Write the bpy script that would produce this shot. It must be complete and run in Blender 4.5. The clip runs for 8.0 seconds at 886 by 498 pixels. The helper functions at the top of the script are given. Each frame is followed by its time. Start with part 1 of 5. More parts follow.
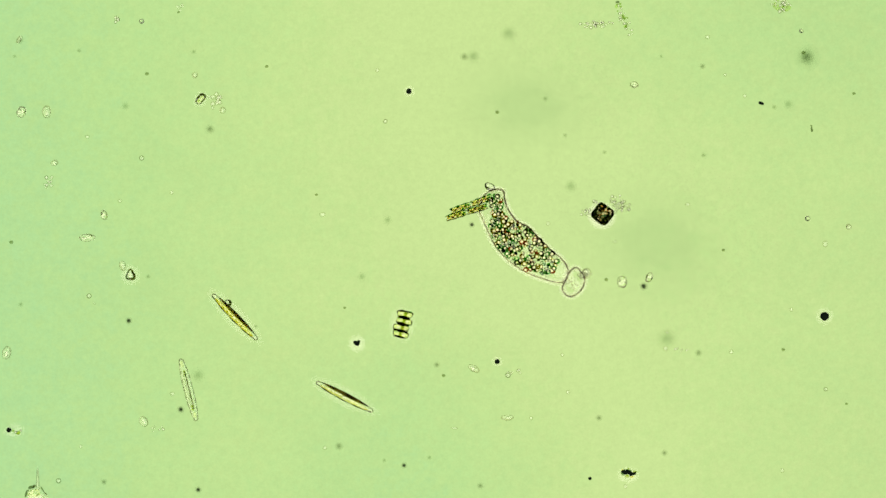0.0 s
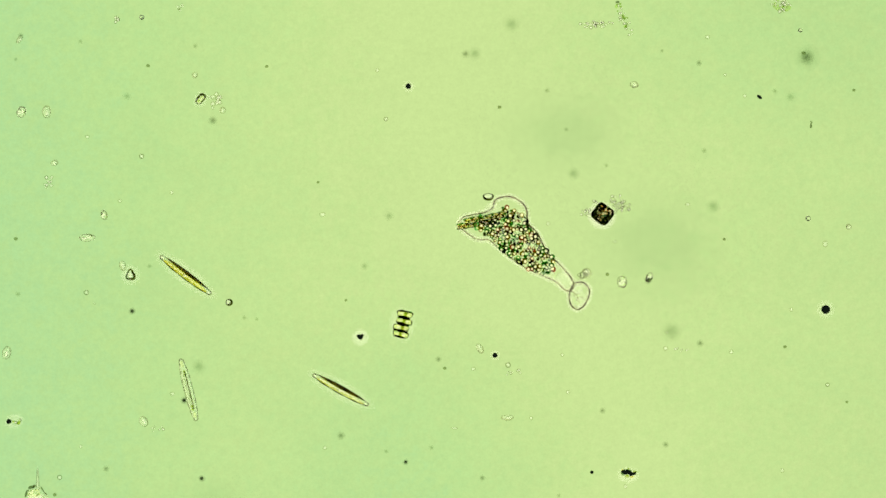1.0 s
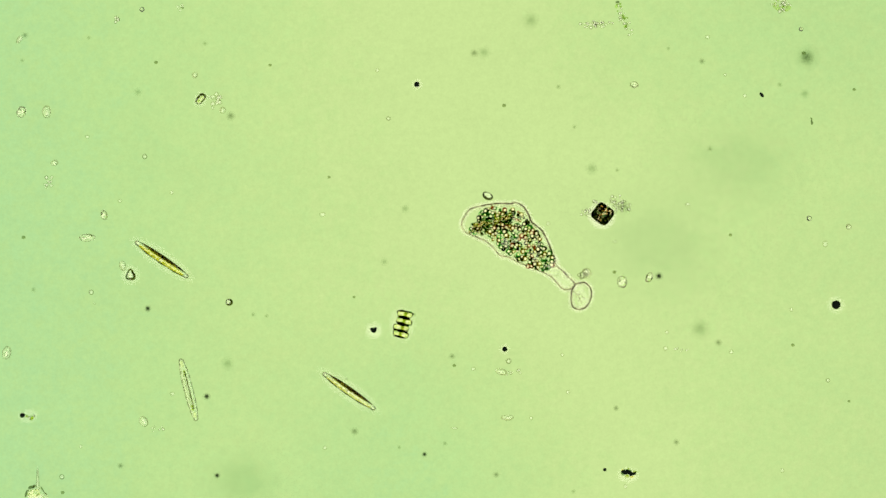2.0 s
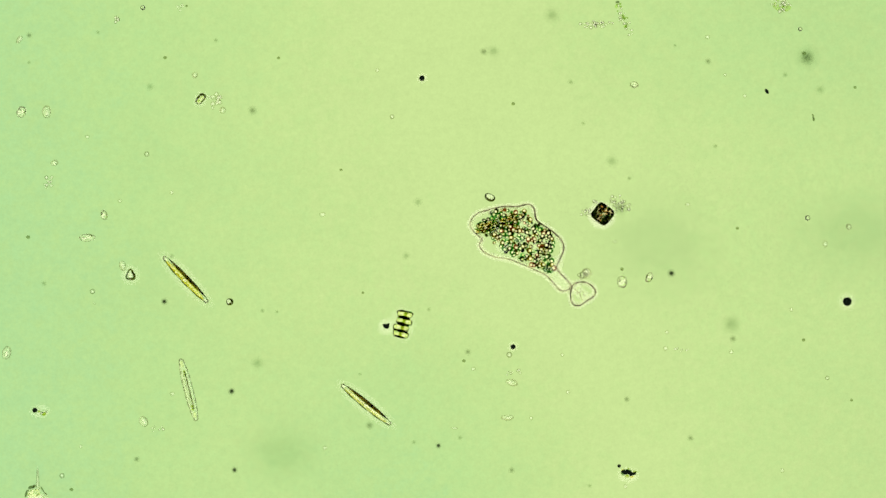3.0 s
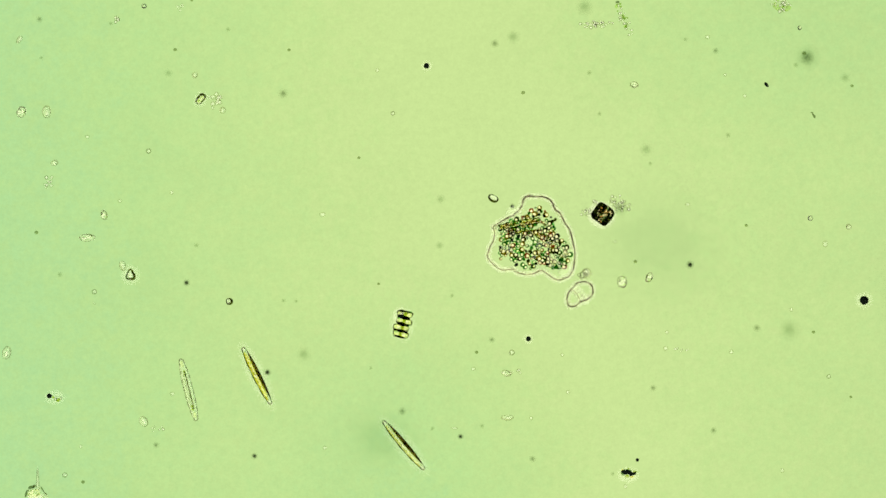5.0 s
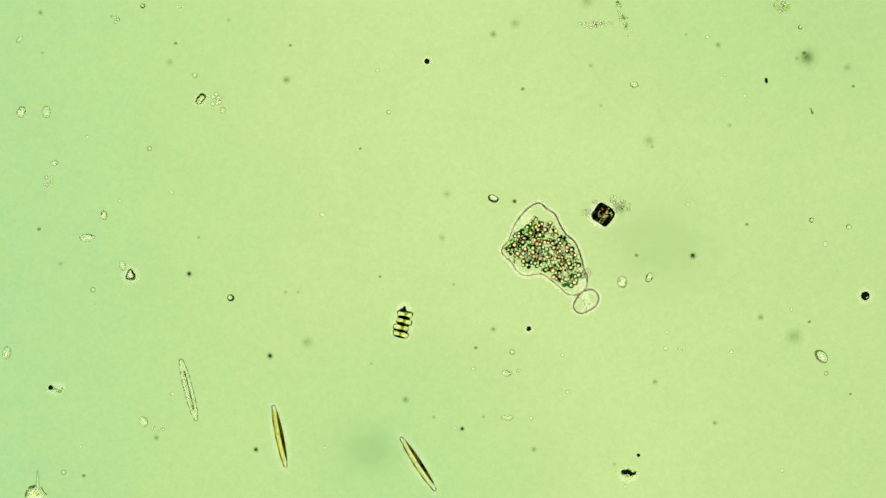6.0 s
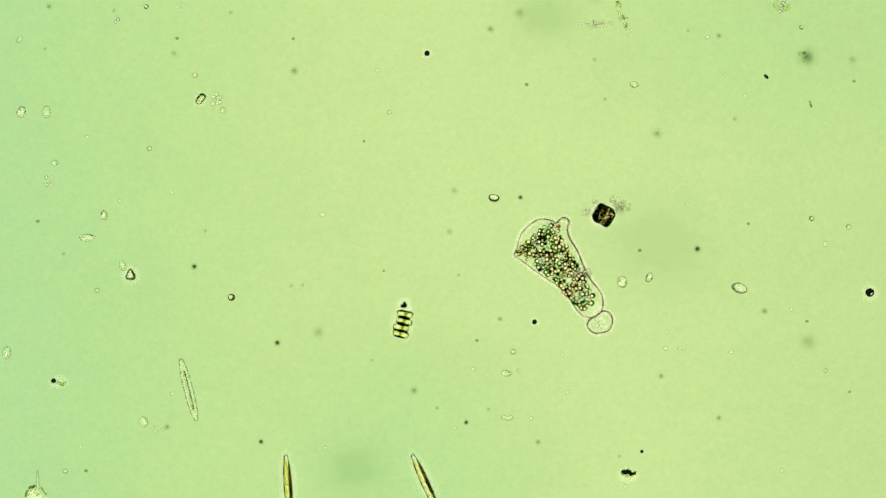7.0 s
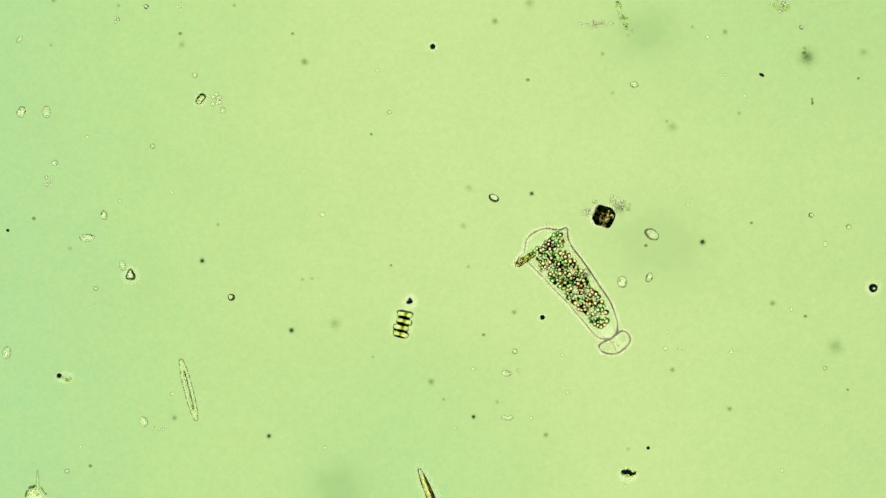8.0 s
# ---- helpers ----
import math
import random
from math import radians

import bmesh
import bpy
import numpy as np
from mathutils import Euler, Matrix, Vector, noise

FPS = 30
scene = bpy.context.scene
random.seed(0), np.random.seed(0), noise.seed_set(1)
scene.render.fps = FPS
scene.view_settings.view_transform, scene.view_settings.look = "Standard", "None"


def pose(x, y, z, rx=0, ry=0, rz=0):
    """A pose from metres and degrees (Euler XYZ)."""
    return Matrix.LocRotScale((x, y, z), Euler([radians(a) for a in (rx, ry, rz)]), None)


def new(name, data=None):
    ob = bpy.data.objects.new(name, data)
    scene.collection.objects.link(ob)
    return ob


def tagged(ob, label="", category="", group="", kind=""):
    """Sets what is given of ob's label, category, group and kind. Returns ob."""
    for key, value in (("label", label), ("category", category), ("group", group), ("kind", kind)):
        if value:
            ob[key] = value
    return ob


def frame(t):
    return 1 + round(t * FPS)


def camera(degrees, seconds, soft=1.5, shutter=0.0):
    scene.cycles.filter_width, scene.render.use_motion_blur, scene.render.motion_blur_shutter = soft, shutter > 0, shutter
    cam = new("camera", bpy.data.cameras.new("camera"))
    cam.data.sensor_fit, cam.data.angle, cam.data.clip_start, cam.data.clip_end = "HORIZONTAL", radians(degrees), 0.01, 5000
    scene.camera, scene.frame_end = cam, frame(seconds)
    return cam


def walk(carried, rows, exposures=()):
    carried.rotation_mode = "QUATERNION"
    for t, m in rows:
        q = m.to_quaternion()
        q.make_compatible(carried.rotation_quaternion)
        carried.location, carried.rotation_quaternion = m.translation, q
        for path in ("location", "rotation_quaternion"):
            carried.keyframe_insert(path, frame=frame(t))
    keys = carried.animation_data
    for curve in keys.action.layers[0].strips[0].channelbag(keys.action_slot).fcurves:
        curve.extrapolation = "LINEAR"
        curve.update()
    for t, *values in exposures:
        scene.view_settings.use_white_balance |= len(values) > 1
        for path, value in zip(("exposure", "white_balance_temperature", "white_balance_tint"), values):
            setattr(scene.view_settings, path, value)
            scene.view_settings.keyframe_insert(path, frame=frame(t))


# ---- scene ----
cam = camera(12.0, 8.0, soft=1.5)
walk(cam, [(0.0, pose(0, 0, 2.984)), (8.0, pose(0, 0, 2.984))])

# The model is built a thousand times life size: one micrometre on the slide is one millimetre here.
# Places on the slide are counted in stage divisions of 0.4 micrometre, across and down from a corner.
U = 0.0004
TIMES = (0.0, 0.5, 1.0, 1.5, 3.0, 3.5, 4.0, 4.5, 6.0, 6.5, 7.0, 7.5, 8.0)


def at(u, v, h=0.0):
    return Vector(((u - 784) * U, (441 - v) * U, h * U))


# ---- light: the microscope's lamp under the slide, and an added fill light all round ----
# even white fill, added to lift pale matter above the lamp's field
FILL = 2.0
world = bpy.data.worlds.new("added_fill")
scene.world = world
world.use_nodes = True
world.node_tree.nodes["Background"].inputs[0].default_value = (1.0, 0.98, 0.90, 1)
world.node_tree.nodes["Background"].inputs[1].default_value = FILL
scene.view_settings.exposure = 0.0
# light has to pass many thin layers of the amoeba
scene.cycles.max_bounces, scene.cycles.transmission_bounces, scene.cycles.transparent_max_bounces = 28, 28, 40


# ---- materials ----
class Nodes:
    """A small builder for node materials."""

    def __init__(self, name):
        self.m = bpy.data.materials.new(name)
        self.m.use_nodes = True
        self.t = self.m.node_tree
        self.t.nodes.clear()
        self.out = self.add("ShaderNodeOutputMaterial")

    def add(self, kind, **values):
        n = self.t.nodes.new(kind)
        for k, v in values.items():
            n.inputs[k.replace("_", " ")].default_value = v
        return n

    def link(self, a, b):
        self.t.links.new(a, b)

    def noise(self, scale, detail=3.0, rough=0.55):
        c = self.add("ShaderNodeTexCoord")
        n = self.add("ShaderNodeTexNoise", Scale=scale, Detail=detail, Roughness=rough)
        self.link(c.outputs["Object"], n.inputs["Vector"])
        return n.outputs["Fac"]

    def ramp(self, fac, *stops):
        r = self.add("ShaderNodeValToRGB")
        e = r.color_ramp.elements
        while len(e) < len(stops):
            e.new(0.5)
        for el, (p, c) in zip(e, stops):
            el.position, el.color = p, (*c, 1)
        self.link(fac, r.inputs["Fac"])
        return r.outputs["Color"]

    def mix(self, fac, a, b):
        n = self.add("ShaderNodeMixShader")
        if isinstance(fac, float):
            n.inputs[0].default_value = fac
        else:
            self.link(fac, n.inputs[0])
        self.link(a, n.inputs[1])
        self.link(b, n.inputs[2])
        return n.outputs[0]

    def bump(self, fac, strength, distance):
        b = self.add("ShaderNodeBump", Strength=strength, Distance=distance)
        self.link(fac, b.inputs["Height"])
        return b.outputs["Normal"]

    def done(self, shader):
        self.link(shader, self.out.inputs["Surface"])
        return self.m


def dim(c, k):
    return tuple(min(1.0, x * k) for x in c)


def clear(name, ior, tint=(1, 1, 1), scale=400.0, relief=0.25, distance=0.0006, vary=0.15, milk=0.0):
    """Wet refracting body without surface gloss, as under water; milk makes it slightly cloudy."""
    n = Nodes(name)
    g = n.add("ShaderNodeBsdfRefraction", IOR=ior, Roughness=0.0)
    n.link(n.ramp(n.noise(scale), (0.3, dim(tint, 1 - vary)), (0.7, tint)), g.inputs["Color"])
    if relief:
        n.link(n.bump(n.noise(scale * 0.6, 2), relief, distance), g.inputs["Normal"])
    if not milk:
        return n.done(g.outputs[0])
    d = n.add("ShaderNodeBsdfDiffuse", Color=(0.80, 0.90, 0.62, 1))
    return n.done(n.mix(milk, g.outputs[0], d.outputs[0]))


def stain(name, dark, light, scale=300.0, gloss=0.03):
    """Pigmented matter that filters the light passing through it."""
    n = Nodes(name)
    t = n.add("ShaderNodeBsdfTransparent")
    n.link(n.ramp(n.noise(scale), (0.32, dark), (0.68, light)), t.inputs["Color"])
    s = n.add("ShaderNodeBsdfGlossy", Roughness=0.3)
    return n.done(n.mix(gloss, t.outputs[0], s.outputs[0]))


def matter(name, dark, light, scale=500.0, through_share=0.6):
    """Dense organic matter that scatters light, seen against the lamp."""
    n = Nodes(name)
    d, t = n.add("ShaderNodeBsdfDiffuse"), n.add("ShaderNodeBsdfTranslucent")
    c = n.ramp(n.noise(scale), (0.3, dark), (0.7, light))
    n.link(c, d.inputs["Color"])
    n.link(c, t.inputs["Color"])
    return n.done(n.mix(through_share, d.outputs[0], t.outputs[0]))


def floc(name, core, uneven=0.0, scale=250.0, firm=0.0):
    """Loose slime, dense in the middle and thinning out to nothing at its edge."""
    n = Nodes(name)
    c = n.add("ShaderNodeTexCoord")
    g = n.add("ShaderNodeTexGradient")
    g.gradient_type = "SPHERICAL"
    unit = n.add("ShaderNodeVectorMath")
    unit.operation = "SCALE"
    unit.inputs["Scale"].default_value = 1 / U
    n.link(c.outputs["Object"], unit.inputs[0])
    n.link(unit.outputs[0], g.inputs["Vector"])
    fac = g.outputs["Fac"]
    if uneven:
        m = n.add("ShaderNodeMath")
        m.operation = "MULTIPLY_ADD"
        n.link(n.noise(scale / U), m.inputs[0])
        m.inputs[1].default_value = uneven
        n.link(fac, m.inputs[2])
        s = n.add("ShaderNodeMath")
        s.operation = "MULTIPLY"
        n.link(m.outputs[0], s.inputs[0])
        n.link(fac, s.inputs[1])
        fac = s.outputs[0]
    t = n.add("ShaderNodeBsdfTransparent")
    half = tuple(0.5 + 0.5 * x for x in core)
    n.link(n.ramp(fac, (0.0, (1, 1, 1)), (0.28, tuple(0.7 + 0.3 * x for x in half)), (0.62 - firm * 0.7, half), (0.95 - firm, core)), t.inputs["Color"])
    return n.done(t.outputs[0])


def veil(name, tint, cloud, scale=300.0, vary=0.1, body=(0.84, 0.90, 0.66)):
    """Cell sap that matches the water round it: light goes straight through, a little is scattered."""
    n = Nodes(name)
    t, d = n.add("ShaderNodeBsdfTransparent"), n.add("ShaderNodeBsdfDiffuse", Color=(*body, 1))
    n.link(n.ramp(n.noise(scale), (0.3, dim(tint, 1 - vary)), (0.7, tint)), t.inputs["Color"])
    return n.done(n.mix(cloud, t.outputs[0], d.outputs[0]))


def halo_tint(name, most):
    """A painted soft halo of light round a thing, strongest near the middle."""
    n = Nodes(name)
    c = n.add("ShaderNodeTexCoord")
    g = n.add("ShaderNodeTexGradient")
    g.gradient_type = "SPHERICAL"
    unit = n.add("ShaderNodeVectorMath")
    unit.operation = "SCALE"
    unit.inputs["Scale"].default_value = 1 / U
    n.link(c.outputs["Object"], unit.inputs[0])
    n.link(unit.outputs[0], g.inputs["Vector"])
    k = n.ramp(g.outputs["Fac"], (0.0, (0, 0, 0)), (0.45, (most, most, most)), (1.0, (most, most, most)))
    t, d = n.add("ShaderNodeBsdfTransparent"), n.add("ShaderNodeBsdfDiffuse", Color=(0.88, 0.90, 0.68, 1))
    return n.done(n.mix(k, t.outputs[0], d.outputs[0]))


def ghost(name, core, ring):
    """A small transparent cell: cloudy pale middle, thin grey skin, nothing beyond."""
    n = Nodes(name)
    c = n.add("ShaderNodeTexCoord")
    unit = n.add("ShaderNodeVectorMath")
    unit.operation = "SCALE"
    unit.inputs["Scale"].default_value = 1 / U
    n.link(c.outputs["Object"], unit.inputs[0])
    flatten = n.add("ShaderNodeVectorMath")
    flatten.operation = "MULTIPLY"
    flatten.inputs[1].default_value = (1, 1, 0.25)
    n.link(unit.outputs[0], flatten.inputs[0])
    far = n.add("ShaderNodeVectorMath")
    far.operation = "LENGTH"
    n.link(flatten.outputs[0], far.inputs[0])
    m = n.add("ShaderNodeMath")
    m.operation = "MULTIPLY_ADD"
    n.link(n.noise(2.2 / U, 2.0), m.inputs[0])
    m.inputs[1].default_value = 0.34
    n.link(far.outputs["Value"], m.inputs[2])
    t = n.add("ShaderNodeBsdfTransparent")
    one, mid = (1, 1, 1), tuple(0.5 + 0.5 * x for x in ring)
    n.link(n.ramp(m.outputs[0], (0.60, one), (0.78, mid), (0.90, ring), (1.0, mid), (1.10, one)), t.inputs["Color"])
    d = n.add("ShaderNodeBsdfDiffuse", Color=(0.84, 0.90, 0.68, 1))
    k = n.ramp(m.outputs[0], (0.25, (core, core, core)), (0.62, (core * 0.5, core * 0.5, core * 0.5)), (0.80, (0, 0, 0)))
    return n.done(n.mix(k, t.outputs[0], d.outputs[0]))


def glinted_crystal():
    """Very dark crystal; amber and green glints gathered in its middle are put into the colour."""
    n = Nodes("dark_crystal")
    c = n.add("ShaderNodeTexCoord")
    far = n.add("ShaderNodeVectorMath")
    far.operation = "LENGTH"
    n.link(c.outputs["Object"], far.inputs[0])
    m = n.add("ShaderNodeMath")
    m.operation = "MULTIPLY_ADD"
    n.link(far.outputs["Value"], m.inputs[0])
    m.inputs[1].default_value = -30.0
    n.link(n.noise(480.0, 3.0, 0.75), m.inputs[2])
    g = n.add("ShaderNodeBsdfRefraction", IOR=1.3)
    n.link(n.ramp(m.outputs[0], (0.16, (0.015, 0.02, 0.012)), (0.30, (0.06, 0.085, 0.03)), (0.38, (0.40, 0.42, 0.14)), (0.46, (1.0, 0.72, 0.42))), g.inputs["Color"])
    n.link(n.bump(n.noise(260.0, 2.0), 0.5, 0.0012), g.inputs["Normal"])
    return n.done(g.outputs[0])


def lamp_glow():
    """The lamp's own field: yellow-green, greener to one side and at the foot, with a faint mottle."""
    n = Nodes("lamp_glow")
    c = n.add("ShaderNodeTexCoord")
    p = n.add("ShaderNodeSeparateXYZ")
    n.link(c.outputs["Object"], p.inputs[0])

    def sums(a, k, b):
        m = n.add("ShaderNodeMath")
        m.operation = "MULTIPLY_ADD"
        n.link(a, m.inputs[0])
        m.inputs[1].default_value = k
        if isinstance(b, float):
            m.inputs[2].default_value = b
        else:
            n.link(b, m.inputs[2])
        return m.outputs[0]

    def smooth(v, a, b):
        m = n.add("ShaderNodeMapRange", From_Min=a, From_Max=b)
        m.interpolation_type = "SMOOTHSTEP"
        n.link(v, m.inputs["Value"])
        return m.outputs[0]

    wide = n.noise(4.0, 2.0)
    side = smooth(sums(wide, 0.20, p.outputs["X"]), -0.36, 0.16)
    foot = n.add("ShaderNodeVectorMath")
    foot.operation = "DISTANCE"
    n.link(c.outputs["Object"], foot.inputs[0])
    foot.inputs[1].default_value = (-0.03, -0.22, -0.62)
    low = smooth(sums(wide, 0.10, foot.outputs["Value"]), 0.06, 0.26)
    both = n.add("ShaderNodeMath")
    both.operation = "MULTIPLY"
    n.link(sums(smooth(p.outputs["X"], 0.05, 0.32), -0.30, side), both.inputs[0])
    n.link(sums(low, 0.70, 0.30), both.inputs[1])
    corner = n.add("ShaderNodeMath")
    corner.operation = "MULTIPLY"
    n.link(smooth(p.outputs["X"], -0.02, 0.16), corner.inputs[0])
    n.link(smooth(p.outputs["Y"], 0.06, 0.20), corner.inputs[1])
    base = sums(corner.outputs[0], -0.26, both.outputs[0])
    fine = sums(n.noise(75.0, 4.0, 0.8), 0.85, sums(base, 1.0, -0.29))
    col = n.ramp(fine, (0.10, (0.462, 0.755, 0.318)), (0.45, (0.512, 0.762, 0.292)), (0.85, (0.565, 0.77, 0.293)), (1.0, (0.59, 0.775, 0.302)))
    e = n.add("ShaderNodeEmission")
    level = sums(n.noise(20.0, 2.0), 0.05, sums(both.outputs[0], 0.045, LAMP - 0.125))
    level = sums(smooth(p.outputs["X"], 0.16, 0.46), -0.04, sums(corner.outputs[0], -0.025, level))
    n.link(sums(n.noise(230.0, 4.0, 0.9), 0.30, sums(level, 1.0, -0.076)), e.inputs["Strength"])
    n.link(col, e.inputs["Color"])
    return n.done(e.outputs[0])


LAMP = 1.0
M_LAMP = lamp_glow()
M_BAFFLE = matter("black_baffle", (0.012, 0.012, 0.012), (0.02, 0.02, 0.02), 20, 0.0)
M_SLIDE = clear("slide_glass", 1.5, (1, 1, 1), 5, 0, vary=0.0)
M_RIM = stain("cell_membrane", (0.62, 0.58, 0.58), (0.90, 0.88, 0.86), 900, 0.0)
M_RIM_DARK = stain("dark_membrane", (0.42, 0.36, 0.37), (0.78, 0.73, 0.71), 700, 0.0)
M_RIM_FAINT = stain("faint_membrane", (0.78, 0.75, 0.72), (0.95, 0.93, 0.90), 900, 0.0)
M_RIM_THICK = stain("vesicle_membrane", (0.56, 0.48, 0.50), (0.78, 0.72, 0.71), 250, 0.0)
M_CYTO = clear("clear_cytoplasm", 1.0, (1.0, 1.0, 0.985), 200, 0, vary=0.01, milk=0.095)
M_GRAN = veil("granule_lit_middle", (1.0, 1.0, 0.88), 0.46, 3000, 0.08, (1.0, 0.98, 0.58))
M_GRAN_DIM = veil("granule_dim_middle", (0.92, 0.95, 0.68), 0.22, 3000, 0.12, (0.98, 0.94, 0.55))
M_GREEN = stain("green_granule_wall", (0.03, 0.22, 0.05), (0.36, 0.68, 0.26), 1800, 0.0)
M_MINT = stain("mint_granule_wall", (0.30, 0.66, 0.40), (0.62, 0.86, 0.58), 2500, 0.0)
M_ROD = veil("golden_olive_plastid", (0.94, 0.90, 0.44), 0.24, 350, 0.2, (0.92, 0.86, 0.20))
M_DARK = stain("dark_granule", (0.03, 0.05, 0.008), (0.34, 0.36, 0.05), 1800, 0.0)
M_RED = stain("brown_granule_wall", (0.42, 0.15, 0.06), (0.78, 0.46, 0.28), 1800, 0.0)
M_SHADE = stain("granule_dark_rim", (0.28, 0.22, 0.02), (0.82, 0.74, 0.20), 1800, 0.0)
M_SILICA = clear("diatom_silica", 1.28, (1, 1, 0.97), 300, 0.1, 0.0003, 0.03)
M_PALE_SILICA = clear("empty_silica", 1.10, (0.99, 1, 0.97), 300, 0.1, 0.0003, 0.03, 0.06)
M_GOLD = stain("golden_plastid", (0.82, 0.74, 0.18), (0.99, 0.95, 0.48), 120, 0.0)
M_OLIVE_PALE = stain("pale_golden_plastid", (0.88, 0.82, 0.44), (1.0, 0.99, 0.86), 120, 0.0)
M_BROWN = stain("brown_plastid", (0.16, 0.12, 0.05), (0.50, 0.40, 0.18), 160, 0.0)
M_OLIVE = stain("olive_plastid", (0.50, 0.62, 0.16), (0.94, 0.92, 0.50), 500, 0.0)
M_LINE = stain("shell_line", (0.30, 0.30, 0.18), (0.64, 0.60, 0.42), 400, 0.0)
M_WALL = stain("dark_cell_wall", (0.14, 0.15, 0.06), (0.40, 0.40, 0.19), 220, 0.0)
M_SEAM = stain("dark_seam", (0.08, 0.08, 0.03), (0.34, 0.34, 0.13), 500, 0.0)
M_ALGA = veil("green_alga_cell", (1.0, 1.0, 0.80), 0.02, 300, 0.04)
M_PALE_EDGE = veil("painted_edge_halo", (1.0, 1.0, 0.99), 0.075, 300, 0.01)
M_GLINT = matter("yellow_glint", (0.60, 0.52, 0.16), (0.95, 0.88, 0.50), 900, 0.3)
M_PEARL = matter("pale_glint", (0.50, 0.56, 0.36), (0.66, 0.72, 0.48), 900, 0.3)
M_CHLORO = veil("green_chloroplast", (1.0, 1.0, 0.82), 0.10, 300, 0.08)
M_CREAM_THIN = veil("pale_sap", (0.97, 0.98, 0.93), 0.07, 300, 0.05)
M_BRIGHT_SAP = veil("whitish_sap", (1.0, 1.0, 0.96), 0.20, 300, 0.05)
M_LIME_SAP = veil("lime_sap", (1.0, 1.0, 0.86), 0.17, 900, 0.12, (0.90, 0.95, 0.48))
M_LEAF = stain("leaf_green_plastid", (0.80, 0.93, 0.58), (1.0, 1.0, 0.88), 260, 0.0)
M_SPECK = matter("black_speck", (0.002, 0.004, 0.003), (0.009, 0.014, 0.008), 900, 0.3)
M_GREY = stain("grey_speck", (0.40, 0.44, 0.34), (0.62, 0.65, 0.52), 600, 0.0)
M_GREY_SPECK = stain("pale_grey_speck", (0.54, 0.58, 0.44), (0.78, 0.80, 0.68), 900, 0.0)
M_BUBBLE = clear("round_cell", 1.6, (1, 1, 0.96), 2000, 0, vary=0.04, milk=0.05)
M_BRIGHT = clear("bright_cell_fluid", 1.15, (1, 1, 0.97), 500, 0, vary=0.04, milk=0.17)
M_PALE = clear("pale_cell", 1.12, (1, 1, 0.98), 2000, 0, vary=0.03, milk=0.07)
M_FAINT = clear("ghost_cell", 1.07, (1, 1, 0.98), 2000, 0, vary=0.02, milk=0.055)
M_CRYSTAL = glinted_crystal()
# bright halos round dark things, put in as pale discs
M_HALO_THIN = halo_tint("halo_paint", 0.07)
M_HALO_MID = halo_tint("halo_paint_specks", 0.10)
M_HALO = halo_tint("strong_halo_paint", 0.36)
M_HAZE_THIN = floc("thinner_haze", (0.93, 0.952, 0.942), uneven=0.8, scale=5.0)
M_GRAIN = ghost("clear_grain", 0.32, (0.54, 0.53, 0.46))
M_GHOST = ghost("ghostly_cell", 0.14, (0.85, 0.84, 0.80))
M_GHOST_STRONG = ghost("grey_skinned_cell", 0.12, (0.60, 0.60, 0.52))
M_AMBER = matter("amber_glint", (0.34, 0.14, 0.02), (0.62, 0.34, 0.08), 900, 0.2)
M_GREEN_BODY = stain("dark_green_body", (0.58, 0.70, 0.40), (0.88, 0.93, 0.66), 300, 0.0)
M_MOSS = matter("green_fleck", (0.05, 0.13, 0.03), (0.20, 0.36, 0.10), 900, 0.2)
M_SOFT = floc("grey_floc", (0.66, 0.72, 0.64), uneven=0.9, scale=1.6)
M_SOFT_WEAK = floc("faint_floc", (0.60, 0.65, 0.54), uneven=0.9, scale=1.6)
M_SOFT_DARK = floc("dark_floc", (0.42, 0.46, 0.36), uneven=0.9, scale=1.6)
M_DEEP = floc("deep_floc", (0.08, 0.10, 0.06), uneven=0.9, scale=1.6, firm=0.25)
M_HAZE = floc("thin_haze", (0.91, 0.94, 0.92), uneven=0.8, scale=3.0)


# ---- shapes ----
def sgn_pow(x, e):
    return math.copysign(abs(x) ** e, x)


def blob(rx, ry, rz, e1=1.0, e2=1.0, rough=0.0, seed=0, nu=20, nv=12, freq=1.6, taper=0.0):
    """A rounded closed body: ellipsoid at e=1, box-like as e goes to 0; rough makes it lumpy."""
    bm = bmesh.new()
    rings = []
    for j in range(1, nv):
        b = -math.pi / 2 + math.pi * j / nv
        ring = []
        for i in range(nu):
            a = 2 * math.pi * i / nu
            p = Vector((sgn_pow(math.cos(b), e1) * sgn_pow(math.cos(a), e2), sgn_pow(math.cos(b), e1) * sgn_pow(math.sin(a), e2), sgn_pow(math.sin(b), e1)))
            k = 1 + rough * noise.noise(p * freq + Vector((seed * 7.3, seed * 1.7, 0)))
            p = Vector((p.x * rx * k, p.y * ry * k * (1 + taper * p.x), p.z * rz * k))
            ring.append(bm.verts.new(p * U))
        rings.append(ring)
    low, top = bm.verts.new((0, 0, -rz * U)), bm.verts.new((0, 0, rz * U))
    for r0, r1 in zip(rings, rings[1:]):
        for i in range(nu):
            bm.faces.new((r0[i], r0[(i + 1) % nu], r1[(i + 1) % nu], r1[i]))
    for i in range(nu):
        bm.faces.new((low, rings[0][(i + 1) % nu], rings[0][i]))
        bm.faces.new((top, rings[-1][i], rings[-1][(i + 1) % nu]))
    return bm


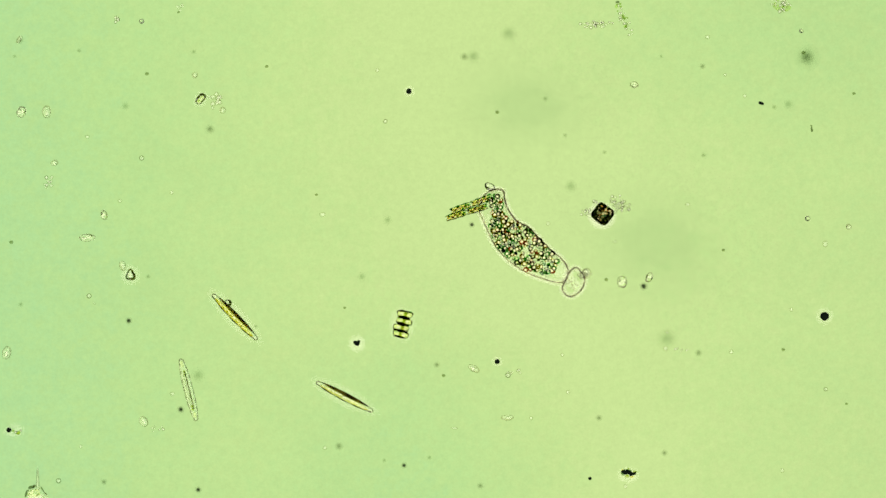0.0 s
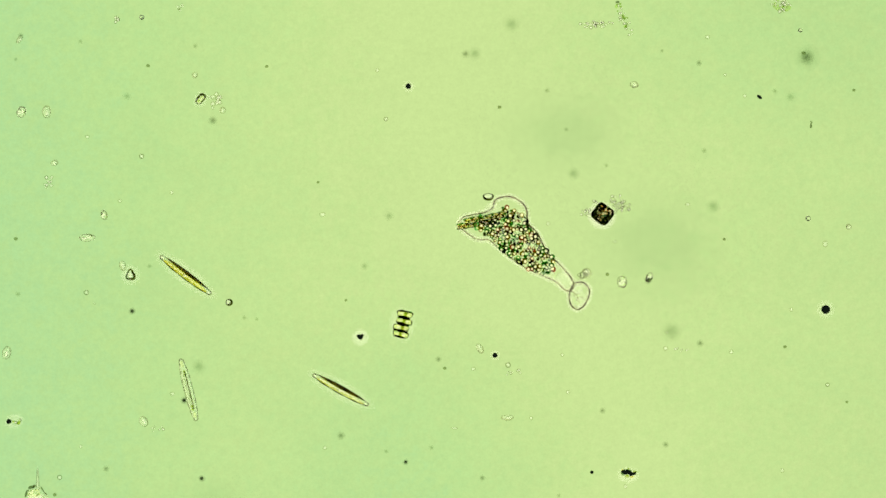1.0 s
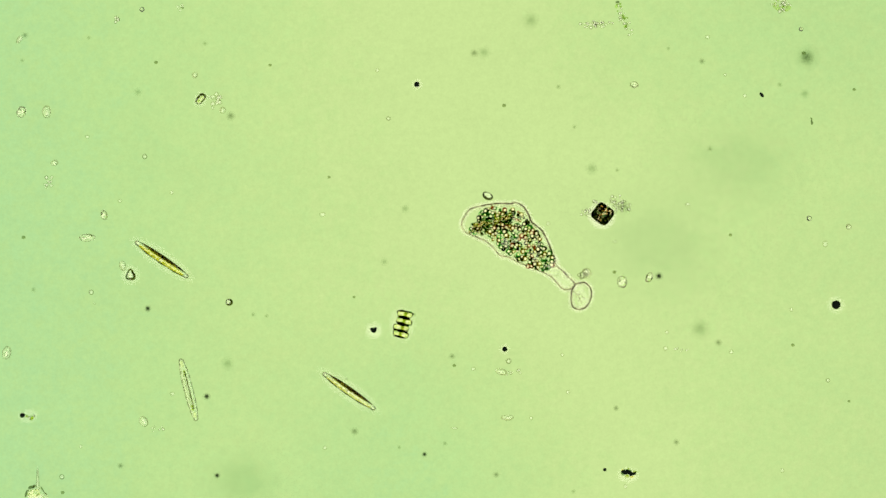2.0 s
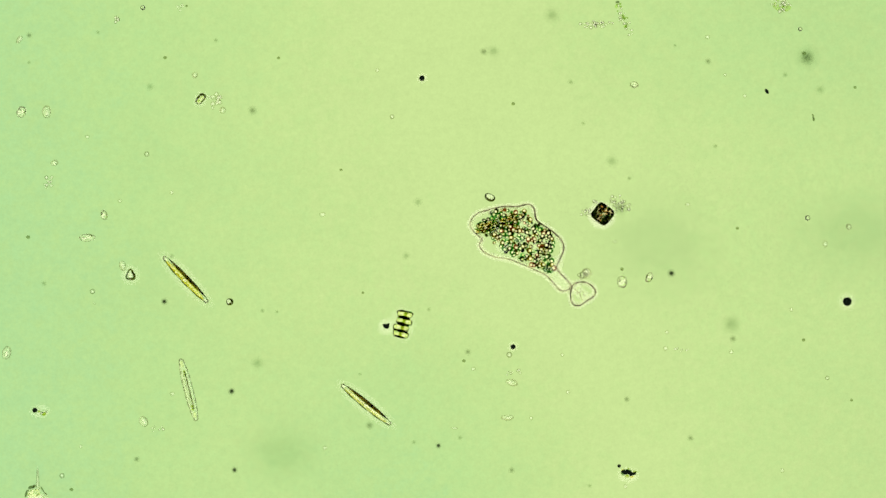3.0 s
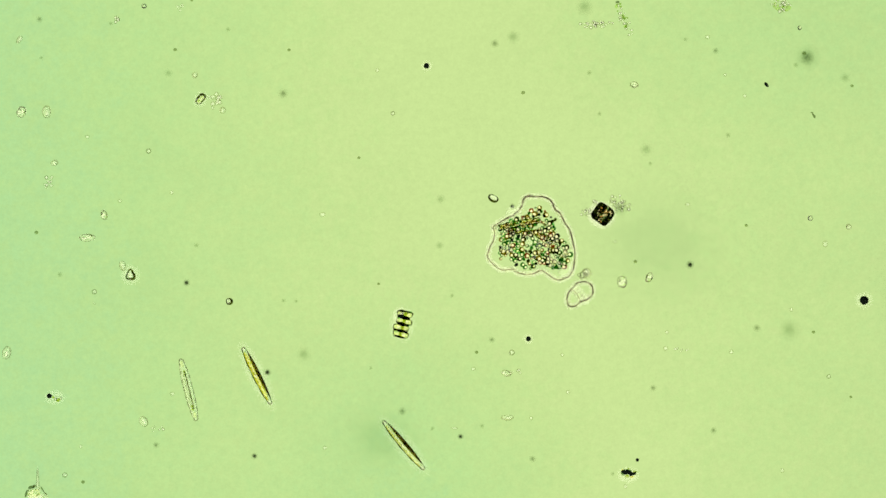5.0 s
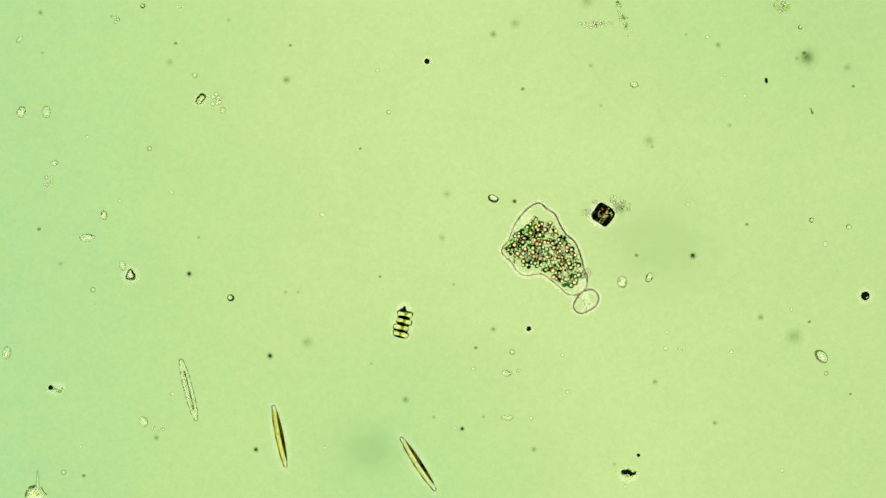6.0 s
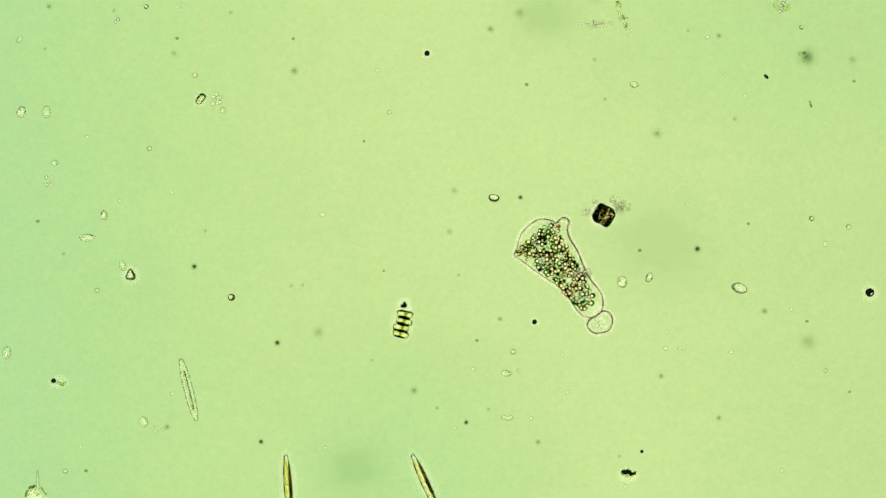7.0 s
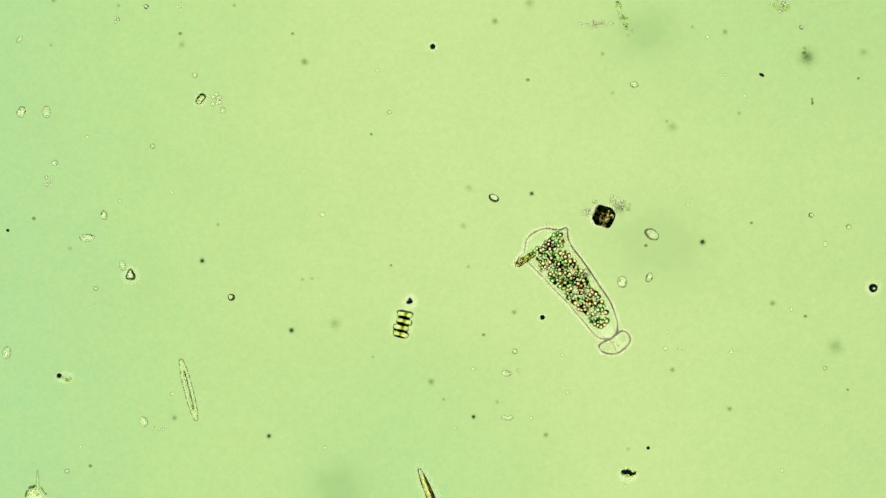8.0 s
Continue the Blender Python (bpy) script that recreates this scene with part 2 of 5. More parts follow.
def spindle(half, width, height, blunt=0.55, ends=0.25, nu=16, nv=28, shift=(0, 0, 0)):
    """A boat-shaped body along x, with rounded tips."""
    bm = bmesh.new()
    rings = []
    for j in range(1, nv):
        s = -math.cos(math.pi * j / nv)
        k = (1 - abs(s) ** 2.2) ** blunt
        k = max(k, ends * math.sqrt(max(0.0, 1 - s ** 12)))
        rings.append([bm.verts.new(Vector((s * half + shift[0], k * width * math.cos(a) + shift[1], k * height * math.sin(a) + shift[2])) * U)
                      for a in (2 * math.pi * i / nu for i in range(nu))])
    a0 = bm.verts.new(Vector((-half + shift[0], shift[1], shift[2])) * U)
    a1 = bm.verts.new(Vector((half + shift[0], shift[1], shift[2])) * U)
    for r0, r1 in zip(rings, rings[1:]):
        for i in range(nu):
            bm.faces.new((r0[i], r1[i], r1[(i + 1) % nu], r0[(i + 1) % nu]))
    for i in range(nu):
        bm.faces.new((a0, rings[0][i], rings[0][(i + 1) % nu]))
        bm.faces.new((a1, rings[-1][(i + 1) % nu], rings[-1][i]))
    return bm


def tube(points, radius, nu=8, closed=False):
    """A round thread through points; radius is one number or one a point."""
    bm = bmesh.new()
    pts = [Vector(p) for p in points]
    n = len(pts)
    radii = radius if isinstance(radius, (list, tuple)) else [radius] * n
    rings = []
    for i, p in enumerate(pts):
        q0 = pts[(i - 1) % n] if closed or i else p
        q1 = pts[(i + 1) % n] if closed or i < n - 1 else p
        d = (q1 - q0).normalized()
        side = d.cross(Vector((0, 0, 1)))
        side = side.normalized() if side.length > 1e-6 else Vector((1, 0, 0))
        up = side.cross(d)
        rings.append([bm.verts.new((p + (side * math.cos(a) + up * math.sin(a)) * radii[i]) * U) for a in (2 * math.pi * k / nu for k in range(nu))])
    last = n if closed else n - 1
    for j in range(last):
        r0, r1 = rings[j], rings[(j + 1) % n]
        for i in range(nu):
            bm.faces.new((r0[i], r0[(i + 1) % nu], r1[(i + 1) % nu], r1[i]))
    if not closed:
        bm.faces.new(rings[0][::-1])
        bm.faces.new(rings[-1])
    return bm


def mesh_of(name, bm, material):
    bmesh.ops.recalc_face_normals(bm, faces=bm.faces[:])
    me = bpy.data.meshes.new(name)
    bm.to_mesh(me)
    bm.free()
    for f in me.polygons:
        f.use_smooth = True
    me.materials.append(material)
    return me


def part(name, shape, material, parent, label="", place=None):
    """One mesh object under a thing or a part; shape is a bmesh or a mesh to share."""
    me = shape if isinstance(shape, bpy.types.Mesh) else mesh_of(name, shape, material)
    ob = new(name, me)
    ob.parent = parent
    if place is not None:
        ob.matrix_basis = place
    return tagged(ob, label)


def spot(u, v, h=0.0, turn=0.0, tilt=0.0):
    """A pose on the slide; turn is anticlockwise, in degrees."""
    p = at(u, v, h)
    return pose(p.x, p.y, p.z, tilt, 0, turn)


def near(x, y, h=0.0, turn=0.0, tilt=0.0, roll=0.0):
    """A pose in a thing's own space, in stage divisions, y away from the corner edge."""
    return pose(x * U, y * U, h * U, tilt, roll, turn)


def halo_shape(shared=[]):
    if not shared:
        shared.append(mesh_of("painted_halo", blob(1, 1, 0.3, 1, 1, 0, 0, 28, 10), M_HALO_THIN))
    return shared[0]


# ---- the setting ----
def box(sx, sy, z0, z1, bevel=0.004):
    bm = bmesh.new()
    bmesh.ops.create_cube(bm, size=1.0)
    for vert in bm.verts:
        vert.co = Vector((vert.co.x * sx, vert.co.y * sy, z0 + (vert.co.z + 0.5) * (z1 - z0)))
    if bevel:
        bmesh.ops.bevel(bm, geom=bm.edges[:], offset=bevel, segments=2, affect="EDGES")
    return bm


def flat(ob):
    for f in ob.data.polygons:
        f.use_smooth = False
    return ob


slide = flat(new("glass_slide", mesh_of("glass_slide", box(1.30, 1.00, -0.05, 0.0), M_SLIDE)))
slide.visible_shadow = False
tagged(slide, "clear glass microscope slide lit from below", "glass slide", kind="structure")
lamp = flat(new("lamp_field", mesh_of("lamp_field", box(1.10, 0.86, -0.64, -0.62, 0), M_LAMP)))
tagged(lamp, "glowing yellow-green lamp field under the slide", "lamp", kind="structure")
# unseen black box, added so that bent rays end in the dark
stage = flat(new("unseen_baffle_floor", mesh_of("unseen_baffle_floor", box(1.30, 1.00, -0.70, -0.645, 0), M_BAFFLE)))
tagged(stage, "unseen black floor added to block light beneath the lamp", "microscope base", kind="structure")
for name, x, y, sx, sy in (("unseen_baffle_west", -0.635, 0, 0.03, 1.0), ("unseen_baffle_east", 0.635, 0, 0.03, 1.0), ("unseen_baffle_north", 0, 0.485, 1.24, 0.03), ("unseen_baffle_south", 0, -0.485, 1.24, 0.03)):
    side = flat(new(name, mesh_of(name, box(sx, sy, -0.644, -0.052, 0), M_BAFFLE)))
    side.location = (x, y, 0)
    tagged(side, "unseen black wall added to block light round the lamp", "lamp housing", kind="structure")

SPOTS = []  # a painted highlight that rolls into sight
MOVES = []  # things that move, with the way they go


# ---- the amoeba ----
def granule_mesh(seed, wall, middle):
    """A food granule; its lens-bright middle and dark rim are put into the colours."""
    bm = blob(0.58, 0.54, 0.45, 1, 1, 0.2, seed, 12, 8)
    inner = len(bm.faces)
    turns = [2 * math.pi * k / 16 for k in range(16)]
    ring = tube([Vector((0.74 * math.cos(a) * (1 + 0.12 * math.sin(a + seed)), 0.70 * math.sin(a) * (1 + 0.1 * math.sin(2 * a + seed)), 0)) for a in turns], [0.29 + 0.16 * math.sin(a + seed * 1.3) for a in turns], 6, True)
    extra = bpy.data.meshes.new("granule_dark_rim")
    ring.to_mesh(extra)
    ring.free()
    bm.from_mesh(extra)
    bpy.data.meshes.remove(extra)
    me = mesh_of("food_granule", bm, middle)
    me.materials.append(wall)
    for f in me.polygons:
        f.material_index = 0 if f.index < inner else 1
    return me


def membrane_mesh(width, material, half=5.4):
    """A short stretch of the cell's skin with a painted pale halo of light along both its sides."""
    me = mesh_of("membrane", blob(half, width, 6.5, 0.8, 0.8, 0.0, 0, 12, 6), material)
    bm, skin = bmesh.new(), len(me.polygons)
    bm.from_mesh(me)
    for w, h in ((4.6, 2.0), (6.8, 1.2)):
        extra = mesh_of("fringe", blob(half * 0.85, w, h, 0.9, 0.9, 0.0, 0, 14, 6), M_PALE_EDGE)
        bm.from_mesh(extra)
        bpy.data.meshes.remove(extra)
    bm.to_mesh(me)
    bm.free()
    me.materials.append(M_PALE_EDGE)
    for f in me.polygons:
        f.material_index = 0 if f.index < skin else 1
    return me


# How the body flows: at each time the clear vacuole, and the ways round the skin and round the granules, both from the tail
# by the lower side to the head and back, and round the vesicle at the tail. The rows of walk() for all pieces come from these.
def flow_rows():
    return (
        (0.0, (930, 444),
         "1004,485 1000,497 985,500 962,494 935,484 908,468 888,450 872,428 860,402 853,385 848,374 850,358 858,345 875,336 890,338 893,352 900,372 915,392 935,402 952,420 975,443 993,458 1003,472",
         "984,470 975,484 958,487 938,482 920,475 902,462 893,448 880,440 874,425 868,405 870,390 872,372 862,352 878,344 888,356 892,375 903,390 925,395 942,408 958,424 972,440 982,455",
         "1003,490 999,500 995,510 999,520 1009,525 1020,521 1029,512 1034,501 1034,491 1028,482 1021,474 1012,477"),
        (0.5, (928, 440),
         "1010,492 1003,501 988,500 965,494 935,485 905,465 880,443 862,422 852,400 848,385 844,370 852,356 872,349 890,357 898,375 907,389 925,388 945,400 960,418 967,437 985,455 1003,470 1011,482",
         "985,468 978,487 960,490 942,485 920,476 900,462 885,447 874,440 872,425 864,410 868,395 876,385 868,370 866,362 880,358 888,370 895,383 912,392 930,390 945,405 955,422 970,438 980,452",
         "1010,496 1003,507 998,521 1003,533 1013,538 1023,533 1031,525 1036,514 1036,503 1031,494 1025,487 1016,490"),
        (1.0, (930, 436),
         "1014,508 1008,515 998,512 985,500 965,490 935,477 905,458 880,437 865,425 845,424 828,414 813,402 811,397 820,385 838,380 858,376 872,368 876,355 890,349 905,349 922,358 932,372 934,395 950,412 962,435 972,452 992,470 1012,495",
         "978,462 976,482 958,486 940,480 920,473 900,458 880,440 873,425 862,418 850,408 835,400 832,392 850,385 872,380 885,378 890,365 897,362 908,372 925,375 932,385 935,398 945,412 955,430 968,445",
         "1017,502 1010,512 1007,525 1010,539 1018,547 1026,547 1034,540 1041,527 1043,514 1038,505 1031,500 1023,500"),
        (1.5, (922, 432),
         "1013,510 1005,518 993,513 980,498 960,485 935,475 905,460 885,440 868,425 845,425 828,413 820,395 825,375 840,362 865,358 885,357 905,354 922,362 932,378 938,398 955,420 968,445 985,463 1005,485 1014,500",
         "977,458 973,478 955,480 935,472 915,460 895,450 880,435 870,420 850,417 835,410 828,402 838,392 850,375 862,362 880,362 900,360 918,368 928,380 935,398 948,412 957,430 968,445",
         "1017,503 1011,514 1009,530 1012,541 1020,547 1030,547 1038,540 1044,529 1046,517 1042,507 1034,501 1025,501"),
        (1.7, (922, 427),
         "1016,503 1010,514 995,511 981,495 967,486 937,474 905,459 885,444 873,429 855,423 830,416 818,408 815,398 820,385 831,370 850,364 875,360 895,359 910,357 924,364 933,380 938,395 955,411 969,437 977,455 990,471 1004,486",
         "978,455 975,472 965,480 945,478 925,470 905,458 890,445 876,430 865,420 845,414 827,412 832,402 842,385 852,372 868,365 890,365 905,366 922,372 930,388 938,400 948,412 955,430 965,442",
         "1018,503 1012,514 1010,530 1012,542 1020,548 1031,548 1039,541 1044,530 1046,518 1043,508 1035,501 1026,501"),
        (2.8, (945, 436),
         "1013,503 1009,510 997,512 980,500 970,487 950,474 927,466 900,457 880,460 862,453 853,440 855,427 843,413 832,402 831,390 838,381 850,372 880,365 903,363 930,368 941,374 948,388 970,401 983,417 993,437 993,453 985,470 1000,484",
         "978,460 978,475 965,482 945,472 925,465 905,457 890,448 876,435 866,420 855,412 843,405 847,395 862,390 868,378 885,370 905,370 920,370 935,380 940,393 955,400 970,410 978,425 970,442",
         "1015,505 1010,516 1011,530 1016,540 1026,542 1035,536 1040,533 1049,526 1052,517 1046,507 1035,500 1023,500"),
        (3.0, (946, 437),
         "1010,505 1005,513 992,514 978,500 965,487 940,475 912,463 895,458 875,455 855,445 848,432 853,424 838,410 832,396 842,380 860,373 890,366 915,366 935,362 945,370 950,390 975,408 993,425 997,443 986,470 990,482 1002,495",
         "977,460 978,478 965,482 945,472 925,465 905,457 890,448 876,435 866,420 855,412 843,402 850,393 870,385 880,373 900,370 920,370 935,375 945,392 960,400 975,412 980,432 972,448",
         "1014,505 1010,516 1010,530 1015,539 1025,541 1034,536 1039,532 1049,526 1054,517 1048,507 1036,500 1023,500"),
        (3.5, (948, 432),
         "996,497 985,504 972,495 962,480 935,476 905,474 890,462 868,458 857,445 853,428 846,410 840,398 848,385 870,374 895,369 915,360 935,355 955,358 972,372 985,395 998,420 1000,440 988,458 982,475 992,488",
         "978,465 972,482 955,470 935,468 915,474 900,468 897,455 885,445 875,430 862,418 850,408 848,398 862,390 880,380 900,373 920,367 940,365 955,378 960,390 978,395 990,412 992,435 988,452",
         "1010,507 1003,518 1002,532 1008,542 1018,542 1026,535 1030,531 1042,528 1049,518 1046,506 1034,499 1021,501"),
        (4.0, (946, 428),
         "982,485 976,493 965,488 950,476 935,478 915,484 890,483 872,470 865,450 860,430 858,415 848,402 855,392 880,378 905,372 914,360 922,345 937,338 952,345 962,362 972,380 990,395 1005,412 1007,430 995,447 988,460 987,475",
         "975,455 968,475 958,470 940,460 925,478 905,477 890,470 882,455 880,435 875,415 862,405 870,398 890,395 912,385 922,365 930,355 945,355 955,370 962,380 975,395 990,412 995,430 988,448",
         "1011,506 1003,517 1001,529 1006,540 1016,541 1024,535 1029,531 1040,528 1047,517 1043,505 1032,498 1020,500"),
        (4.5, (955, 436),
         "1000,470 985,480 960,475 940,477 920,480 900,475 880,477 862,465 855,452 858,440 866,428 863,412 856,402 862,390 885,380 912,373 922,360 932,348 945,345 962,354 982,362 995,380 1001,405 1008,430 1007,450",
         "985,450 975,470 955,468 935,470 920,478 900,472 880,462 872,450 878,432 875,415 865,402 875,393 900,390 925,382 935,365 940,352 955,365 970,368 968,385 980,398 992,410 1000,425 995,440",
         "1011,506 1004,517 1002,529 1007,538 1017,540 1024,534 1029,531 1040,528 1047,516 1043,503 1032,496 1020,499"),
        (4.7, (955, 436),
         "1004,475 993,483 980,485 963,478 950,474 937,482 923,485 907,478 897,474 880,475 863,463 855,450 862,437 868,423 867,407 863,398 883,388 903,380 917,372 923,357 933,347 953,343 967,348 977,360 990,370 1000,393 1007,417 1012,437 1010,460",
         "1000,455 988,470 968,470 950,458 935,473 920,482 903,472 885,462 870,452 878,435 882,418 878,402 888,393 910,388 930,380 940,362 950,355 968,365 978,380 972,398 985,415 1000,420 1002,438",
         "1012,507 1004,518 1002,530 1007,540 1017,541 1024,535 1029,531 1040,528 1048,517 1045,504 1033,498 1020,500"),
        (5.8, (966, 438),
         "1027,507 1020,514 1005,517 990,511 978,499 970,488 955,483 935,488 920,489 908,482 898,467 885,454 881,446 890,430 898,408 910,387 925,370 940,358 952,357 968,365 982,381 992,402 1005,418 1017,428 1024,442 1028,462 1032,480 1031,495",
         "1015,480 1008,495 990,503 978,492 968,478 950,478 930,478 912,475 903,460 897,445 897,432 905,418 915,405 930,395 938,380 955,378 968,388 980,395 990,405 1000,425 1010,440 1018,455 1020,470",
         "1027,513 1018,524 1012,536 1014,547 1022,550 1031,549 1041,544 1050,537 1056,526 1055,515 1047,506 1037,507"),
        (6.0, (976, 445),
         "1035,512 1020,522 1003,520 990,508 970,492 955,485 930,488 915,480 905,465 890,450 889,440 900,425 910,400 925,378 940,365 955,360 968,370 982,380 992,400 1002,415 1018,430 1028,455 1033,475 1039,492",
         "1022,490 1015,505 998,508 985,498 972,485 955,480 940,475 920,478 907,465 905,452 898,442 905,430 915,410 930,405 940,390 950,380 965,388 980,395 990,410 1005,425 1015,440 1022,460 1025,475",
         "1029,518 1020,529 1015,542 1019,551 1028,555 1038,552 1047,547 1055,540 1059,529 1056,519 1048,513 1038,514"),
        (6.5, (990, 470),
         "1048,525 1035,537 1015,534 1000,522 985,505 965,492 945,480 925,472 915,460 901,450 906,435 913,412 925,390 935,375 942,367 955,367 968,375 985,385 995,390 1003,405 1008,422 1020,437 1030,460 1037,478 1047,500",
         "1035,505 1025,520 1008,518 992,505 980,495 965,485 950,478 935,478 925,465 920,450 910,442 915,425 928,415 940,405 948,390 960,385 975,392 990,400 1000,415 1015,430 1022,450 1028,470 1035,490",
         "1036,533 1026,541 1021,551 1025,560 1034,564 1045,564 1056,560 1065,551 1067,541 1062,531 1052,527 1043,529"),
        (7.0, (1006, 497),
         "1062,553 1048,562 1030,558 1018,545 1005,525 985,505 965,492 945,478 928,465 911,452 915,440 920,420 930,405 948,391 962,388 976,391 984,395 991,388 1000,386 1007,393 1004,404 1008,422 1022,445 1032,470 1045,495 1062,517 1067,535",
         "1040,543 1030,550 1018,542 1005,528 995,515 985,500 970,490 955,480 940,470 925,458 917,450 922,438 937,425 952,410 970,400 990,398 998,410 1003,435 1015,457 1025,474 1037,500 1048,518 1050,532",
         "1054,560 1044,566 1039,575 1044,585 1054,590 1065,589 1076,585 1083,574 1083,562 1077,553 1068,551 1060,555"),
        (7.5, (1014, 520),
         "1078,573 1065,579 1048,575 1030,558 1012,538 995,518 975,500 955,480 935,470 918,464 911,462 922,450 925,435 928,418 945,402 965,398 988,401 1000,397 1003,410 1010,432 1022,455 1035,478 1050,500 1070,525 1082,550",
         "1065,565 1052,570 1040,562 1030,545 1012,535 995,522 985,508 970,497 955,483 945,465 930,460 922,457 935,440 953,425 970,412 988,408 996,420 1005,440 1020,468 1040,498 1055,520 1065,545 1070,555",
         "1069,578 1058,584 1051,594 1054,603 1065,607 1078,608 1088,603 1096,594 1101,583 1097,571 1088,568 1079,574"),
        (8.0, (1016, 512),
         "1083,598 1070,600 1055,595 1040,578 1020,555 1000,532 980,512 960,490 945,475 930,463 915,470 912,467 922,452 928,445 932,425 945,412 965,405 990,407 1003,404 1005,420 1012,437 1028,458 1045,482 1062,508 1080,535 1092,570 1091,588",
         "1070,577 1062,583 1050,577 1038,560 1020,543 1005,530 995,513 978,500 962,487 950,472 948,455 940,448 952,437 972,424 985,410 995,415 1000,435 1012,452 1030,482 1050,512 1068,535 1075,560",
         "1080,601 1068,605 1060,612 1065,622 1077,626 1089,626 1100,621 1110,612 1115,601 1110,590 1101,586 1090,592"),
    )


def smooth_loop(text, count):
    """Even steps along a smooth closed line through the given places."""
    pts = [Vector([float(x) for x in pair.split(",")]) for pair in text.split()]
    n, fine = len(pts), []
    for i in range(n):
        p0, p1, p2, p3 = (pts[(i + k) % n] for k in (-1, 0, 1, 2))
        for k in range(8):
            s = k / 8
            fine.append(0.5 * ((2 * p1) + (p2 - p0) * s + (2 * p0 - 5 * p1 + 4 * p2 - p3) * s * s + (3 * p1 - p0 - 3 * p2 + p3) * s ** 3))
    steps = [(fine[(i + 1) % len(fine)] - fine[i]).length for i in range(len(fine))]
    total, out, i, run = sum(steps), [], 0, 0.0
    for k in range(count):
        want = total * k / count
        while run + steps[i] < want:
            run += steps[i]
            i += 1
        out.append(fine[i].lerp(fine[(i + 1) % len(fine)], (want - run) / steps[i]))
    return out


def inside(loop, s, w):
    """A place in the body: s from tail to head, w from the lower side to the upper."""
    n = len(loop)
    x = s * n / 2
    k, f = int(x), x - int(x)
    low = loop[k % n].lerp(loop[(k + 1) % n], f)
    top = loop[-k % n].lerp(loop[(-k - 1) % n], f)
    return low.lerp(top, w)


RIM, VESICLE_RIM, GRANULES = 100, 36, 210
BODY_TIMES = [row[0] for row in flow_rows()]
HALVES = [smooth_loop(row[2], RIM) for row in flow_rows()]
SACKS = [smooth_loop(row[3], 96) for row in flow_rows()]
BUBBLES = [smooth_loop(row[4], VESICLE_RIM) for row in flow_rows()]


def settle(places, loop, hole, gap, rounds=40):
    """Crowded grains push one another apart, stay in their sack and leave the vacuole free."""
    p = np.array(places)
    edge = np.array([tuple(q) for q in loop])
    nxt = np.roll(edge, -1, 0)
    for _ in range(rounds):
        d = p[:, None] - p[None]
        far = np.sqrt((d ** 2).sum(2)) + np.eye(len(p)) * 99
        push = np.clip(gap - far, 0, None) / (far + 0.01) * 0.3
        p = p + (d * push[:, :, None]).sum(1)
        d = p - np.array(hole)
        far = np.sqrt((d ** 2).sum(1)) + 0.01
        p = p + d * (np.clip(7.5 - far, 0, None) / far)[:, None]
        q, r = edge[None] - p[:, None], nxt[None] - p[:, None]
        cross = ((q[..., 1] > 0) != (r[..., 1] > 0)) & (q[..., 0] - q[..., 1] * (r[..., 0] - q[..., 0]) / (r[..., 1] - q[..., 1] + 1e-9) > 0)
        within = np.where(cross.sum(1) % 2 == 1, 1.0, -1.0)
        near_edge = (q ** 2).sum(2).argmin(1)
        to = q[np.arange(len(p)), near_edge]
        away = np.sqrt((to ** 2).sum(1)) + 0.01
        p = np.where(((within > 0) & (away < 2.5))[:, None], p - to / away[:, None] * (2.5 - away)[:, None], p)
        p = np.where((within < 0)[:, None], p + to * (1 + 2.0 / away)[:, None], p)
    return p


